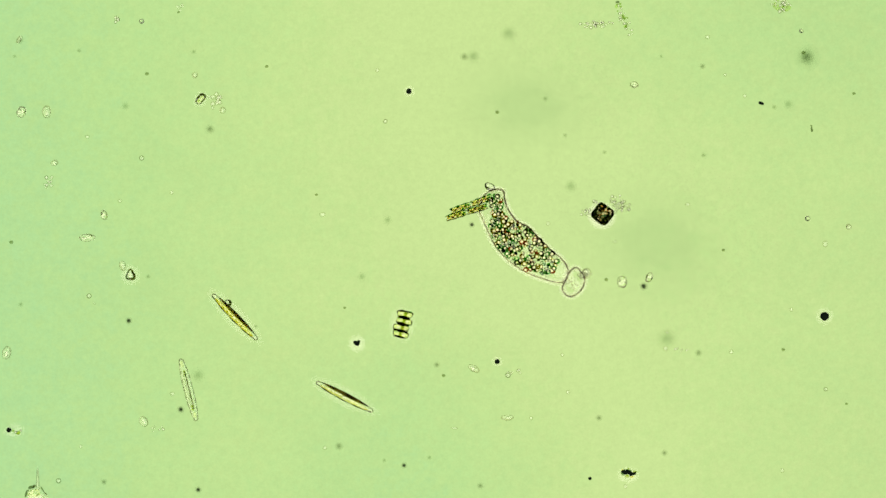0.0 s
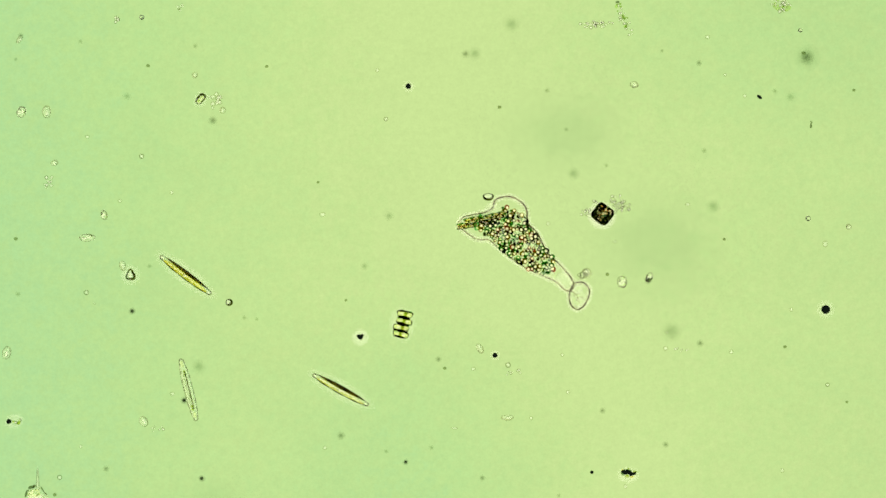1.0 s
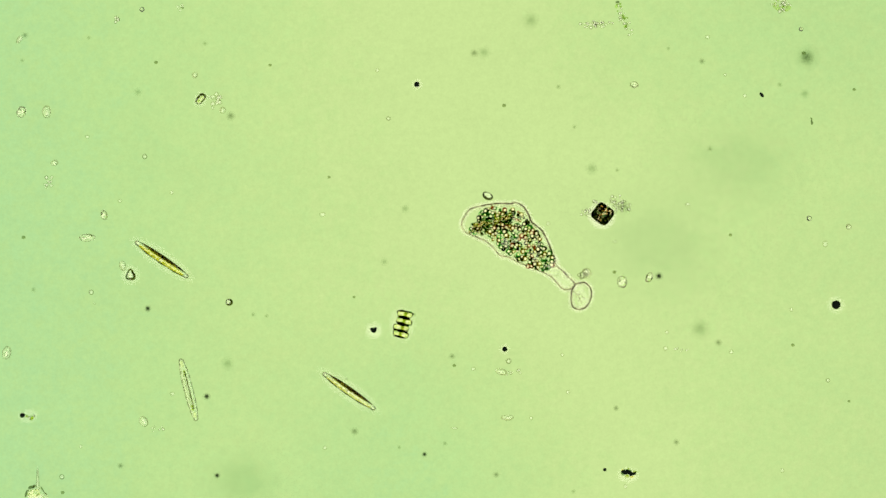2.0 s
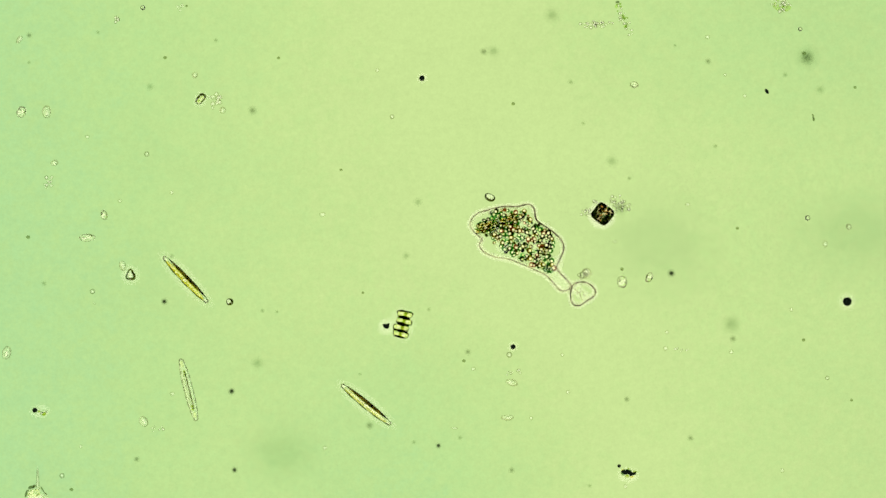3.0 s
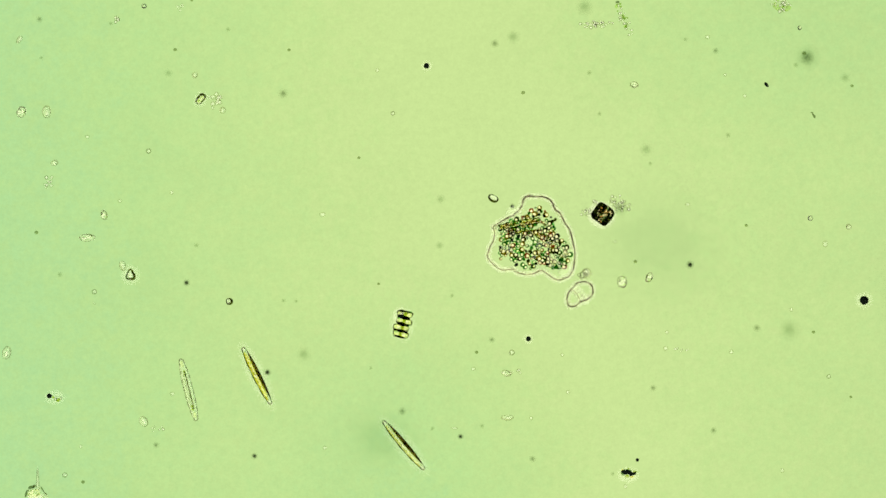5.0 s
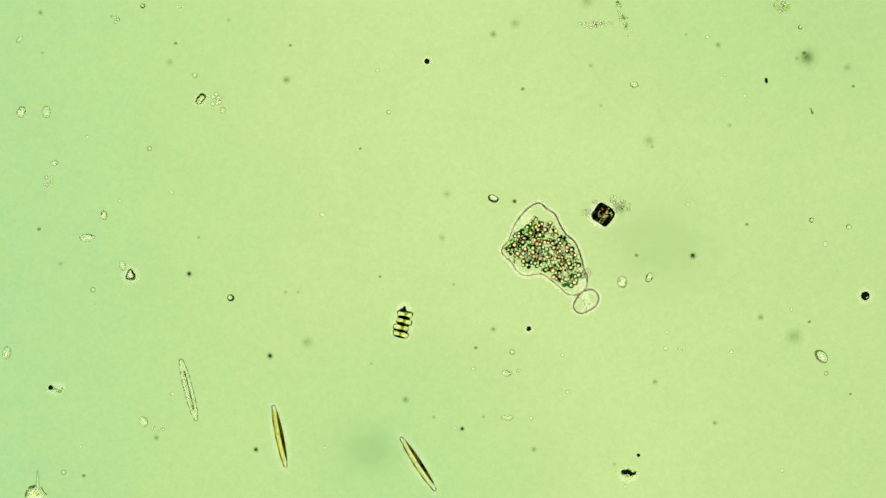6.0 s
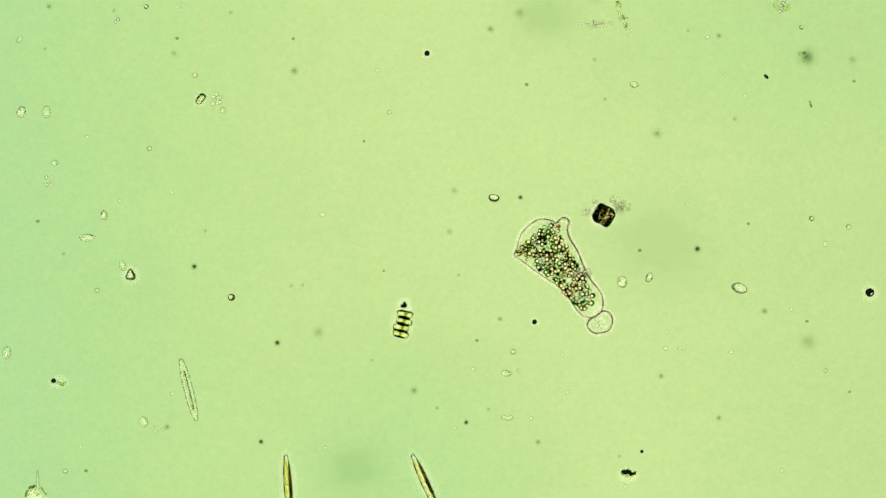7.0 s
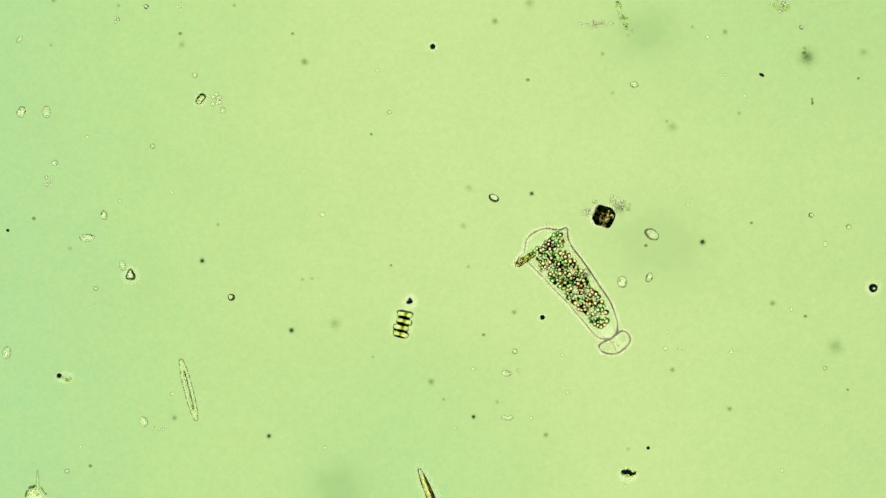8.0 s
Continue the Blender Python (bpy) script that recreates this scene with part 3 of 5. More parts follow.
def amoeba():
    root = new("amoeba")
    tagged(root, "clear amoeba crowded with green food granules, swallowing diatoms", "amoeba")
    rnd = random.Random(5)
    rim = [membrane_mesh(w, m) for w, m in ((1.1, M_RIM_FAINT), (1.2, M_RIM), (1.45, M_RIM_DARK))]
    pieces = {"membrane": [], "lobe": [], "granule": [], "rod": []}
    for i in range(RIM):
        # oblique shading put into the skin's tint: upper side dark, lower side faint
        thick = 1.1 - 0.6 * math.cos(2 * math.pi * (i - 24) / RIM) + rnd.uniform(-0.45, 0.45)
        pieces["membrane"].append(part("membrane", rim[0 if thick < 0.6 else 1 if thick < 1.35 else 2], None, root))
    lobe = mesh_of("cytoplasm_lobe", blob(15, 15, 7, 1, 1, 0.1, 3, 20, 10), M_CYTO)
    for s, w in ((0.10, 0.5), (0.22, 0.36), (0.22, 0.64), (0.38, 0.3), (0.38, 0.7), (0.52, 0.5), (0.60, 0.25), (0.60, 0.75), (0.76, 0.4), (0.76, 0.66)):
        pieces["lobe"].append((part("cytoplasm_lobe", lobe, None, root), s, w))
    pieces["vacuole"] = part("vacuole", blob(7, 6, 4, 1, 1, 0.15, 4, 20, 10), M_CREAM_THIN, root, "clear whitish vacuole")
    kinds = [granule_mesh(k, *m) for k, m in enumerate(((M_SHADE, M_GRAN), (M_DARK, M_GRAN), (M_GREEN, M_GRAN), (M_DARK, M_GRAN_DIM), (M_GREEN, M_GRAN_DIM), (M_RED, M_GRAN), (M_MINT, M_GRAN_DIM)))]
    kinds += [mesh_of("food_granule", blob(0.8, 0.6, 0.5, 1, 1, 0.6, k, 12, 8, 2.2), m) for k, m in enumerate((M_SPECK, M_GREEN, M_DARK, M_RED))]
    refs = [SACKS[k] for k in (0, 3, 7, 9, 13, 16)]
    spots = []
    while len(spots) < GRANULES:
        best, score = None, -1
        for _ in range(10):
            s, w = rnd.uniform(0.03, 0.95), rnd.uniform(0.06, 0.94)
            p = [inside(ref, s, w) for ref in refs]
            d = min([sum((a - b).length for a, b in zip(p, q[2])) for q in spots] or [999])
            if d > score:
                best, score = (s, w, p), d
        spots.append(best)
    ways = []
    for row, sack in zip(flow_rows(), SACKS):
        area = 0.5 * abs(sum(a.x * b.y - b.x * a.y for a, b in zip(sack, sack[1:] + sack[:1])))
        ways.append(settle([tuple(inside(sack, s, w)) for s, w, _ in spots], sack, row[1], 1.0 * math.sqrt(area / GRANULES)))
    for i in range(GRANULES):
        kind = rnd.choice((0, 0, 0, 0, 0, 1, 1, 1, 2, 2, 2, 2, 3, 4, 4, 5, 5, 6, 7, 8, 8, 9, 10))
        g = part("food_granule", kinds[kind], None, root)
        r = rnd.choice((2.8, 3.4, 3.9, 4.3, 4.7, 5.1))
        g.scale = (r, r, r)
        h = rnd.uniform(6, 16) if kind > 6 else rnd.uniform(8, 18)
        off = np.array((rnd.uniform(-1.6, 1.6), rnd.uniform(-1.6, 1.6)))
        pieces["granule"].append((g, [way[i] + off for way in ways], h, rnd.uniform(0, 6.28), rnd.uniform(0, 80)))
    for k in range(4):
        rod = part("swallowed_diatom", spindle(20, 4.8, 4.0, 0.14, 0.75), M_PALE_SILICA, root, "olive-gold half of a diatom being drawn into the amoeba")
        for side in (-1, 1):
            part("plastid", spindle(17.5, 2.0, 2.4, 0.2, 0.6, shift=(0, side * 2.1, 0)), M_ROD, rod, "golden olive plastid")
            part("shell_edge", tube([Vector((x, side * 4.7 * (1 - (abs(x) / 20.5) ** 2.2) ** 0.14, 1)) for x in range(-19, 20, 2)], [0.95 + 0.4 * math.sin(x * 0.9 + side + k) for x in range(20)], 6), M_GREEN if side > 0 else M_DARK, rod, "dark shell edge")
        part("raphe", tube([Vector((x, 0.4 * math.sin(x * 0.3 + k), 3.4)) for x in range(-17, 18, 2)], 0.7, 6), M_RED, rod, "reddish brown middle line")
        for x in (-12, 4, 15):
            part("green_drop", blob(3.4, 2.0, 2, 1, 1, 0.2, x), M_LEAF if x < 10 else M_MINT, rod, "green drop", near(x, 0.5, 3.2))
        for x, y in ((-15, 2.2), (-8, -1.8), (-3, 2.4), (2, -2.2), (8, 2.0), (11, -1.6)):
            part("dark_drop", blob(2.6 + 0.5 * math.sin(x + k), 1.3, 1.4, 1, 1, 0.5, x + k, 14, 8, 2.0), M_GREEN if (x + k) % 3 else M_DARK, rod, "dark green drop", near(x + 2 * math.sin(2.1 * k + x), y, 3.6, 20 * math.sin(x)))
        pieces["rod"].append(rod)
    return root, pieces


AMOEBA, BODY = amoeba()


# ---- vesicle at the tail ----
def vesicle():
    root = new("vesicle")
    tagged(root, "clear oval vesicle with a thin dark rim at the amoeba's tail", "vesicle")
    rim = [membrane_mesh(w, m, 3.6) for w, m in ((1.2, M_RIM), (1.3, M_RIM_DARK))]
    skin = [part("rim", rim[k % 7 > 1], None, root, "thin grey-mauve rim") for k in range(VESICLE_RIM)]
    fluid = mesh_of("fluid", blob(11, 11, 5, 1, 1, 0.05, 2, 24, 10), M_CYTO)
    lobes = [(part("fluid", fluid, None, root), s) for s in (0.28, 0.5, 0.72)]
    part("fold", tube([Vector((-15, 9, 12)), Vector((-9, 5, 12)), Vector((-3, -2, 12)), Vector((0, -9, 12)), Vector((1, -14, 12))], 0.75, 6), M_RIM_FAINT, root, "faint fold in the skin")
    grain = mesh_of("inclusion", blob(1.3, 0.8, 0.8, 1, 1, 0.3, 4, 8, 6), M_RIM)
    rnd = random.Random(9)
    for k in range(14):
        a = k / 13 * 4.2
        part("inclusion", grain, None, root, "tiny grey grain", near(-1.5 + 5 * math.cos(a) + rnd.uniform(-4, 4), -3 + 7 * math.sin(a * 0.8) + rnd.uniform(-4, 4), 12.5, rnd.uniform(0, 180)))
    return root, skin, lobes


VESICLE, VESICLE_SKIN, VESICLE_LOBES = vesicle()


# ---- diatoms ----
def live_diatom(dark_side, seed, gold, pale, wide):
    root = new("diatom")
    tagged(root, "boat-shaped diatom with golden and dark brown plastids, drifting", "diatom", "live diatoms")
    edge = [(x, max(0.46, (1 - (abs(x) / 57) ** 1.9) ** 0.5)) for x in range(-54, 55, 3)]
    part("shell", spindle(56, 7.4, 6.0, 0.5, 0.48, 20, 36), M_SILICA, root, "clear silica shell with pale tips", near(0, 0, 6))
    part("brown_plastid", spindle(49, wide, 3.2, 0.60, 0.16, 12, 28, (0, dark_side * (6.2 - wide), 0)), M_BROWN, root, "dark brown plastid", near(0, 0, 6))
    part("dark_edge", tube([Vector((x, dark_side * 6.6 * k, 7)) for x, k in edge], [0.3 + 0.5 * k + 0.2 * math.sin(x * 0.3 + seed) for x, k in edge], 6), M_BROWN, root, "dark brown edge")
    part("golden_plastid", spindle(47, 3.6, 2.8, 0.4, 0.3, 12, 28, (0, -dark_side * 1.6, 0)), gold, root, "golden yellow plastid", near(0, 0, 6))
    part("shell_edge", tube([Vector((x, -dark_side * 6.6 * k, 6)) for x, k in edge], [1.15 + 0.3 * math.sin(x * 0.21 + seed) for x, k in edge], 6), M_WALL, root, "thin dark edge")
    part("pale_line", spindle(46, 1.5, 0.8, 0.4, 0.3, 8, 20, (0, -dark_side * 0.6, 0)), pale, root, "pale line along the middle", near(0, 0, 12.6))
    for x in (-51, 51):
        part("pale_tip", blob(3.6, 2.4, 1.5, 1, 1, 0.1, 2, 12, 8), M_BRIGHT, root, "pale tip", near(x, 0, 9.0))
    part("painted_halo", halo_shape(), None, root, "thin painted halo of light", near(0, 0, 1.5) @ Matrix.Diagonal((72, 19, 5, 1)))
    part("central_node", blob(3.4, 2.6, 1.4, 1, 1, 0.25, seed), M_BRIGHT_SAP, root, "bright middle node", near(0, -dark_side * 1.6, 14))
    part("node_edge", tube([Vector((3.6 * math.cos(a), 2.8 * math.sin(a) - dark_side * 1.6, 14)) for a in (math.pi * k / 9 for k in range(3, 12))], 0.5, 6), M_LINE, root, "fine line round the node")
    for k, x in enumerate((-33, -22, -12, 14, 24, 35)):
        part("oil_drop", blob(3.6 - 0.3 * (k % 3), 1.5, 1.0, 1, 1, 0.35, k + seed, 12, 8), M_LIME_SAP, root, "pale oil drop", near(x + seed, -dark_side * (2.0 + 0.5 * (k % 2)), 12.6))
    tip = [Vector((3.4 * math.cos(a), 3.1 * math.sin(a), 0)) for a in (math.pi * k / 8 - math.pi / 2 for k in range(9))]
    for side in (-1, 1):
        part("shell_tip", tube(tip, 0.75, 6), M_RIM_THICK, root, "grey rounded tip", near(side * 52.6, 0, 9, 0 if side > 0 else 180))
    return root


def empty_diatom():
    root = new("diatom")
    tagged(root, "pale empty diatom shell lying on the slide", "diatom")
    part("shell", spindle(56, 8.0, 6, 0.45, 0.45, 20, 36), M_PALE_SILICA, root, place=near(0, 0, 7))
    for side in (-1, 1):
        edge = [Vector((x, side * 7.6 * max(0.42, (1 - (abs(x) / 56) ** 2.2) ** 0.45) + 0.25 * math.sin(x * 0.5 + side), 7)) for x in range(-53, 54, 3)]
        part("shell_edge", tube(edge, [1.0 + 0.4 * math.sin(k * 1.3 + side) for k in range(len(edge))], 6), M_RIM, root, "fine dark outline")
        raphe = [Vector((x, side * 1.5 + 0.25 * math.sin(x * 0.3 + side), 12)) for x in range(-34, 37, 3)]
        part("raphe", tube(raphe, 1.05 if side > 0 else 0.6, 6), M_LINE if side > 0 else M_RIM_FAINT, root, "fine inner line")
        part("sap_band", spindle(44, 1.7, 1.2, 0.4, 0.3, 8, 24, (0, side * 4.4, 0)), M_CREAM_THIN, root, "pale cream band", near(0, 0, 11.5))
    for x in (-47, 46):
        part("sap_drop", blob(5.5, 2.6, 1.4, 1, 1, 0.25, abs(x), 14, 8), M_CHLORO, root, "pale cream drop", near(x, 0.4, 11))
    for x in (-56, 56):
        bend = [Vector((x - math.copysign(3.4 - 3.4 * math.cos(a), x), 3.6 * math.sin(a), 7)) for a in (math.pi * k / 8 - math.pi / 2 for k in range(9))]
        part("shell_tip", tube(bend, 1.2, 6), M_RIM, root)
    for x in (-33, 30, 35, -28):
        part("oil_drop", blob(2.2, 1.8, 1.8, 1, 1, 0.1, x), M_OLIVE, root, "small green drop", near(x, -1 if x > 0 else 1, 12))
    root.matrix_basis = spot(334, 690, 0, -75.7)
    return root


DIATOM_A, DIATOM_B = live_diatom(1, 1, M_GOLD, M_LIME_SAP, 2.5), live_diatom(1, 2, M_OLIVE_PALE, M_BRIGHT_SAP, 2.6)
empty_diatom()


# ---- four-celled alga ----
def colony():
    root = new("alga_colony")
    tagged(root, "row of four joined green algal cells on the slide", "algae")
    cell = mesh_of("algal_cell", blob(13.6, 5.8, 5.2, 0.75, 0.62, 0.06, 4, 28, 12), M_ALGA)
    knob = mesh_of("chloroplast", blob(4.8, 3.4, 2.0, 1, 0.8, 0.25, 6, 16, 8), M_LIME_SAP)
    for k in range(4):
        c = part("algal_cell", cell, None, root, place=near(4.6 - 3.1 * k + (1.5 if k % 2 else 0), 17.4 - 11.6 * k, 6, (-11, -15, -10, -15)[k]))
        part("chloroplast", knob, None, c, "yellow-white chloroplast", near(-6.2, 0.3, 7.5, 20 * (k % 3)))
        part("chloroplast", knob, None, c, "yellow-white chloroplast", near(6.0, -0.3, 7.5, 170 - 15 * k))
        part("olive_band", blob(3.0, 4.6, 1.6, 1, 0.8, 0.4, k + 3, 16, 8, 2.0), M_OLIVE, c, "olive band across the cell", near((1.5, 0.5, 2.0, -0.5)[k], 0, 9.6, 15))
        part("bright_drop", blob(2.8, 1.8, 1.2, 1, 1, 0.2, k, 12, 8), M_BRIGHT_SAP, c, "bright drop", near((-6, 5, -5, 6)[k], 0, 10.5))
        turns = [2 * math.pi * q / 40 for q in range(40)]
        # waisted like a dumb-bell, thick where it lies against its neighbours
        ring = [Vector((13.4 * sgn_pow(math.cos(a), 0.72) * (1 + 0.07 * math.sin(3 * a + 2.3 * k)), 5.6 * sgn_pow(math.sin(a), 0.5) * (0.80 + 0.24 * abs(math.cos(a)) + 0.05 * math.sin(2 * a + k)), 6)) for a in turns]
        part("cell_wall", tube(ring, [max(0.3, 0.62 + 0.75 * abs(math.sin(a)) ** 1.5 + 0.38 * math.sin(3 * a + 2 * k) + 0.25 * math.sin(7 * a + k)) for a in turns], 8, True), M_WALL, c, "thick uneven dark cell wall")
    for k, (x, y) in enumerate(((5, 23.0), (3.6, 11.4), (1.2, -0.2), (-1.4, -11.8), (-5, -22.6))):
        part("dark_seam", blob(10.0, 2.7 if 0 < k < 4 else 1.4, 1.5, 1, 1, 0.6, k, 24, 8, 3.0), M_SEAM, root, "dark olive seam between the cells", near(x, y, 12, -13))
        part("green_body", blob(3.4, 1.3, 1.2, 1, 1, 0.3, k, 12, 8), M_MINT, root, "green body beside the seam", near(x + (9, -8)[k % 2], y - 1.5, 13, -9))
    part("painted_halo", halo_shape(), None, root, "thin painted halo of light", near(0, 0, 1.5) @ Matrix.Diagonal((26, 35, 5, 1)))
    root.matrix_basis = spot(712, 574)
    return root


colony()


# ---- dark crystal with its cloud of grains ----
def crystal():
    root = new("crystal_grain")
    tagged(root, "dark cube-shaped crystal with a glowing amber middle", "crystal")
    part("crystal_body", blob(17.2, 16.4, 16, 0.46, 0.42, 0.06, 2, 32, 20), M_CRYSTAL, root)
    rnd = random.Random(4)
    # glints painted as small amber, cream and green flecks on the upper face
    for k in range(110):
        a, q, r = rnd.choice((0.1, 1.67, 3.24, 4.81)) + rnd.gauss(0, 0.35), rnd.uniform(0, 0.8), rnd.uniform(0.5, 1.35)
        d = Vector((q * math.cos(a), q * math.sin(a) + rnd.choice((0, 0, 0.4)), 1.0))
        e = (abs(d.x / 17.8) ** 4.35 + abs(d.y / 16.8) ** 4.35) ** (0.46 / 0.48) + abs(d.z / 15) ** 4.17
        d *= 1.015 * e ** -0.24
        part("fleck", blob(r * 2.2, r * 0.75, 0.9, 1, 1, 0.3, k, 10, 6), (M_AMBER, M_GLINT, M_MOSS, M_GLINT, M_MOSS)[k % 5], root, "painted amber, cream or green glint", near(d.x, d.y, d.z, math.degrees(a) + rnd.uniform(-25, 25)))
    part("painted_halo", mesh_of("painted_halo", blob(1, 1, 0.3, 1, 1, 0, 0, 28, 10), M_HALO), None, root, "painted bright halo round the crystal", near(0.5, -3.0, -8) @ Matrix.Diagonal((27, 26, 14, 1)))
    return root


CRYSTAL = crystal()


def cluster(name, label, category, u, v, seed, n, su, sv, sizes, materials, piece, turn=0.0):
    """A loose heap of little grains, each a part of its own."""
    rnd = random.Random(seed)
    root = new(name)
    tagged(root, label, category)
    shapes = [mesh_of(piece, blob(1, rnd.uniform(0.7, 1), 0.8, 1, 1, 0.25, seed + k, 12, 8), m) for k, m in enumerate(materials)]
    for _ in range(n):
        r = rnd.uniform(*sizes)
        a, q = rnd.uniform(0, 6.283), math.sqrt(rnd.uniform(0, 1)) * rnd.uniform(0.7, 1.25)
        x, y = q * math.cos(a), q * math.sin(a)
        g = part(piece, rnd.choice(shapes), None, root, place=near(x * su, y * sv, r * 0.85, rnd.uniform(0, 180)))
        g.scale = (r, r, r)
    root.matrix_basis = spot(u, v, 0, turn)
    return root


cluster("grain_cloud", "cloud of tiny clear grains beside the crystal", "debris", 1096, 363, 11, 46, 20, 13, (1.6, 4.0), (M_GRAIN, M_GHOST_STRONG, M_GHOST, M_GHOST), "grain", -20)
cluster("grain_cloud", "few tiny clear grains beside the crystal", "debris", 1040, 376, 12, 26, 10, 9, (1.3, 3.4), (M_GRAIN, M_GRAIN, M_GHOST_STRONG, M_GHOST), "grain")
cluster("grain_cloud", "few tiny clear grains above the crystal", "debris", 1053, 358, 14, 9, 7, 3, (1.5, 3.5), (M_GRAIN, M_GHOST), "grain")
cluster("slime_patch", "faint patch of clear grains beside a green cell", "debris", 384, 178, 13, 16, 14, 12, (3, 6), (M_GHOST, M_GHOST), "grain")
cluster("debris_string", "straggling string of tiny greenish grains", "debris", 1104, 34, 15, 58, 7, 28, (1.2, 3.0), (M_GHOST, M_GRAIN, M_LEAF, M_GRAIN, M_GHOST, M_GREEN_BODY), "grain", 24)
cluster("debris_string", "faint row of tiny clear grains", "debris", 1055, 43, 16, 48, 30, 6, (1.4, 3.6), (M_GRAIN, M_GHOST, M_GHOST), "grain")
cluster("dark_grains", "pair of dark specks stuck together", "debris", 1093, 8, 17, 4, 7, 4, (1.5, 2.6), (M_GREEN_BODY, M_GREY), "grain", -30)
cluster("green_debris", "ragged clump of green and clear debris", "debris", 1380, 10, 18, 60, 16, 11, (1.5, 3.8), (M_LEAF, M_GHOST, M_GHOST, M_GRAIN, M_LEAF), "grain", -15)


def lump(u, v, rx, ry, turn, seed, label, skin_material=M_RIM_DARK):
    """A pale slimy lump with an uneven dark skin and a few flecks on it."""
    rnd = random.Random(seed)
    root = new("pale_lump")
    tagged(root, label, "debris")
    low = min(rx, ry)
    part("slime_body", blob(rx, ry, low * 0.6, 1, 0.9, 0.3, seed, 24, 12), M_CREAM_THIN, root, place=near(0, 0, low * 0.6))
    turns = [2 * math.pi * q / 30 for q in range(30)]
    skin = [Vector((rx * 0.95 * math.cos(a), ry * 0.95 * math.sin(a), low * 0.7)) * (1 + 0.22 * noise.noise(Vector((math.cos(a) * 1.6, math.sin(a) * 1.6, seed)))) for a in turns]
    part("skin", tube(skin, [0.45 + 0.75 * max(0.0, math.sin(a + seed)) ** 2 for a in turns], 6, True), skin_material, root, "uneven grey skin")
    for k in range(6):
        a = 0.3 + rnd.gauss(0, 0.75) + (math.pi * 0.9 if k % 3 == 2 else 0)
        r = rnd.uniform(0.9, 1.9)
        part("fleck", blob(r * rnd.uniform(1.0, 1.7), r * 0.75, 1.0, 1, 1, 0.45, k, 10, 6), (M_LEAF, M_GREY, M_LINE)[k % 3], root, "dark fleck", near(rx * rnd.uniform(0.5, 0.9) * math.cos(a), ry * rnd.uniform(0.5, 0.9) * math.sin(a), low * 0.9, rnd.uniform(0, 180)))
    for k, (x, y) in enumerate(((-0.35, -0.2), (0.3, 0.1))):
        part("bright_core", blob(rx * 0.34, ry * 0.36, 1.5, 1, 1, 0.3, seed + k, 14, 8), M_BRIGHT_SAP, root, "bright middle", near(rx * x, ry * y, low * 1.2))
    root.matrix_basis = spot(u, v, 0, turn)
    return root


lump(38, 199, 8, 10, -20, 31, "pale round lump with a dark ragged side")
lump(154, 421, 13.5, 6.5, 2, 32, "oblong pale slimy lump with dark flecks", M_RIM)
lump(1101, 499, 8.5, 10.5, -5, 34, "pale square-cornered lump with a grey skin")
lump(1149, 491, 5.5, 8.5, -25, 35, "small pale lump with a grey skin")
lump(184, 381, 5.5, 8.5, 15, 33, "small pale lump with dark flecks", M_RIM)
cluster("pale_debris", "faint clump of clear grains", "debris", 87, 325, 20, 10, 9, 12, (2.5, 4.5), (M_GHOST, M_GRAIN), "grain")
cluster("pale_debris", "thin scatter of tiny clear grains", "debris", 278, 758, 21, 8, 16, 6, (1.5, 3.2), (M_GHOST, M_GRAIN), "grain")
cluster("pale_debris", "pale clump of clear grains by the vesicle", "debris", 1036, 486, 24, 14, 10, 9, (4, 8), (M_GHOST, M_GHOST_STRONG, M_CREAM_THIN), "grain")
cluster("pale_debris", "faint scatter of clear grains", "debris", 912, 661, 25, 9, 16, 5, (1.5, 3.5), (M_GHOST, M_GRAIN), "grain")
cluster("pale_debris", "faint scatter of clear grains", "debris", 1210, 618, 26, 7, 16, 5, (1.5, 3.0), (M_GHOST, M_GRAIN), "grain")
cluster("pale_debris", "faint clump of clear grains", "debris", 208, 36, 27, 7, 8, 6, (2, 4), (M_GHOST, M_GRAIN), "grain")
cluster("pale_debris", "faint streak of clear grains", "debris", 318, 14, 28, 6, 4, 8, (2, 4), (M_GHOST, M_GHOST), "grain", -30)


def dark_fragment():
    root = new("dark_fragment")
    tagged(root, "ragged black and dark green fragment lying on the slide", "debris")
    for k, (x, y, r, s) in enumerate(((-6, 1, 6.5, 0.55), (2, 0.5, 6.5, 0.5), (9, -1.5, 4.6, 0.5), (-2, 4.5, 2.6, 0.8), (-10, -2, 2.8, 0.7), (5, -4, 2.6, 0.7), (3, 4, 2.2, 0.7), (-7, 4.6, 2.0, 0.8))):
        part("chip", blob(r, r * s, r * 0.5, 0.8, 0.8, 0.6, k, 16, 10, 2.6), M_SPECK if k < 3 else M_MOSS, root, "black chip" if k < 3 else "dark green chip", near(x, y, r * 0.5 + 0.2 * k, (k * 40 + 20) % 60 - 30))
    for k, (x, y, r) in enumerate(((-2, -6, 3.4), (6, -7, 3.0), (12, 2, 2.6), (-9, 5, 2.2), (0, 7, 2.0))):
        part("brown_chip", blob(r * 1.3, r * 0.6, r * 0.5, 1, 1, 0.4, k, 12, 8), (M_OLIVE, M_ROD)[k % 2], root, "olive-brown chip", near(x, y, r * 0.5))
    part("painted_halo", halo_shape(), None, root, "thin painted halo of light", near(0, -4, 1.5) @ Matrix.Diagonal((22, 16, 5, 1)))
    root.matrix_basis = spot(1112, 837)
    return root


dark_fragment()


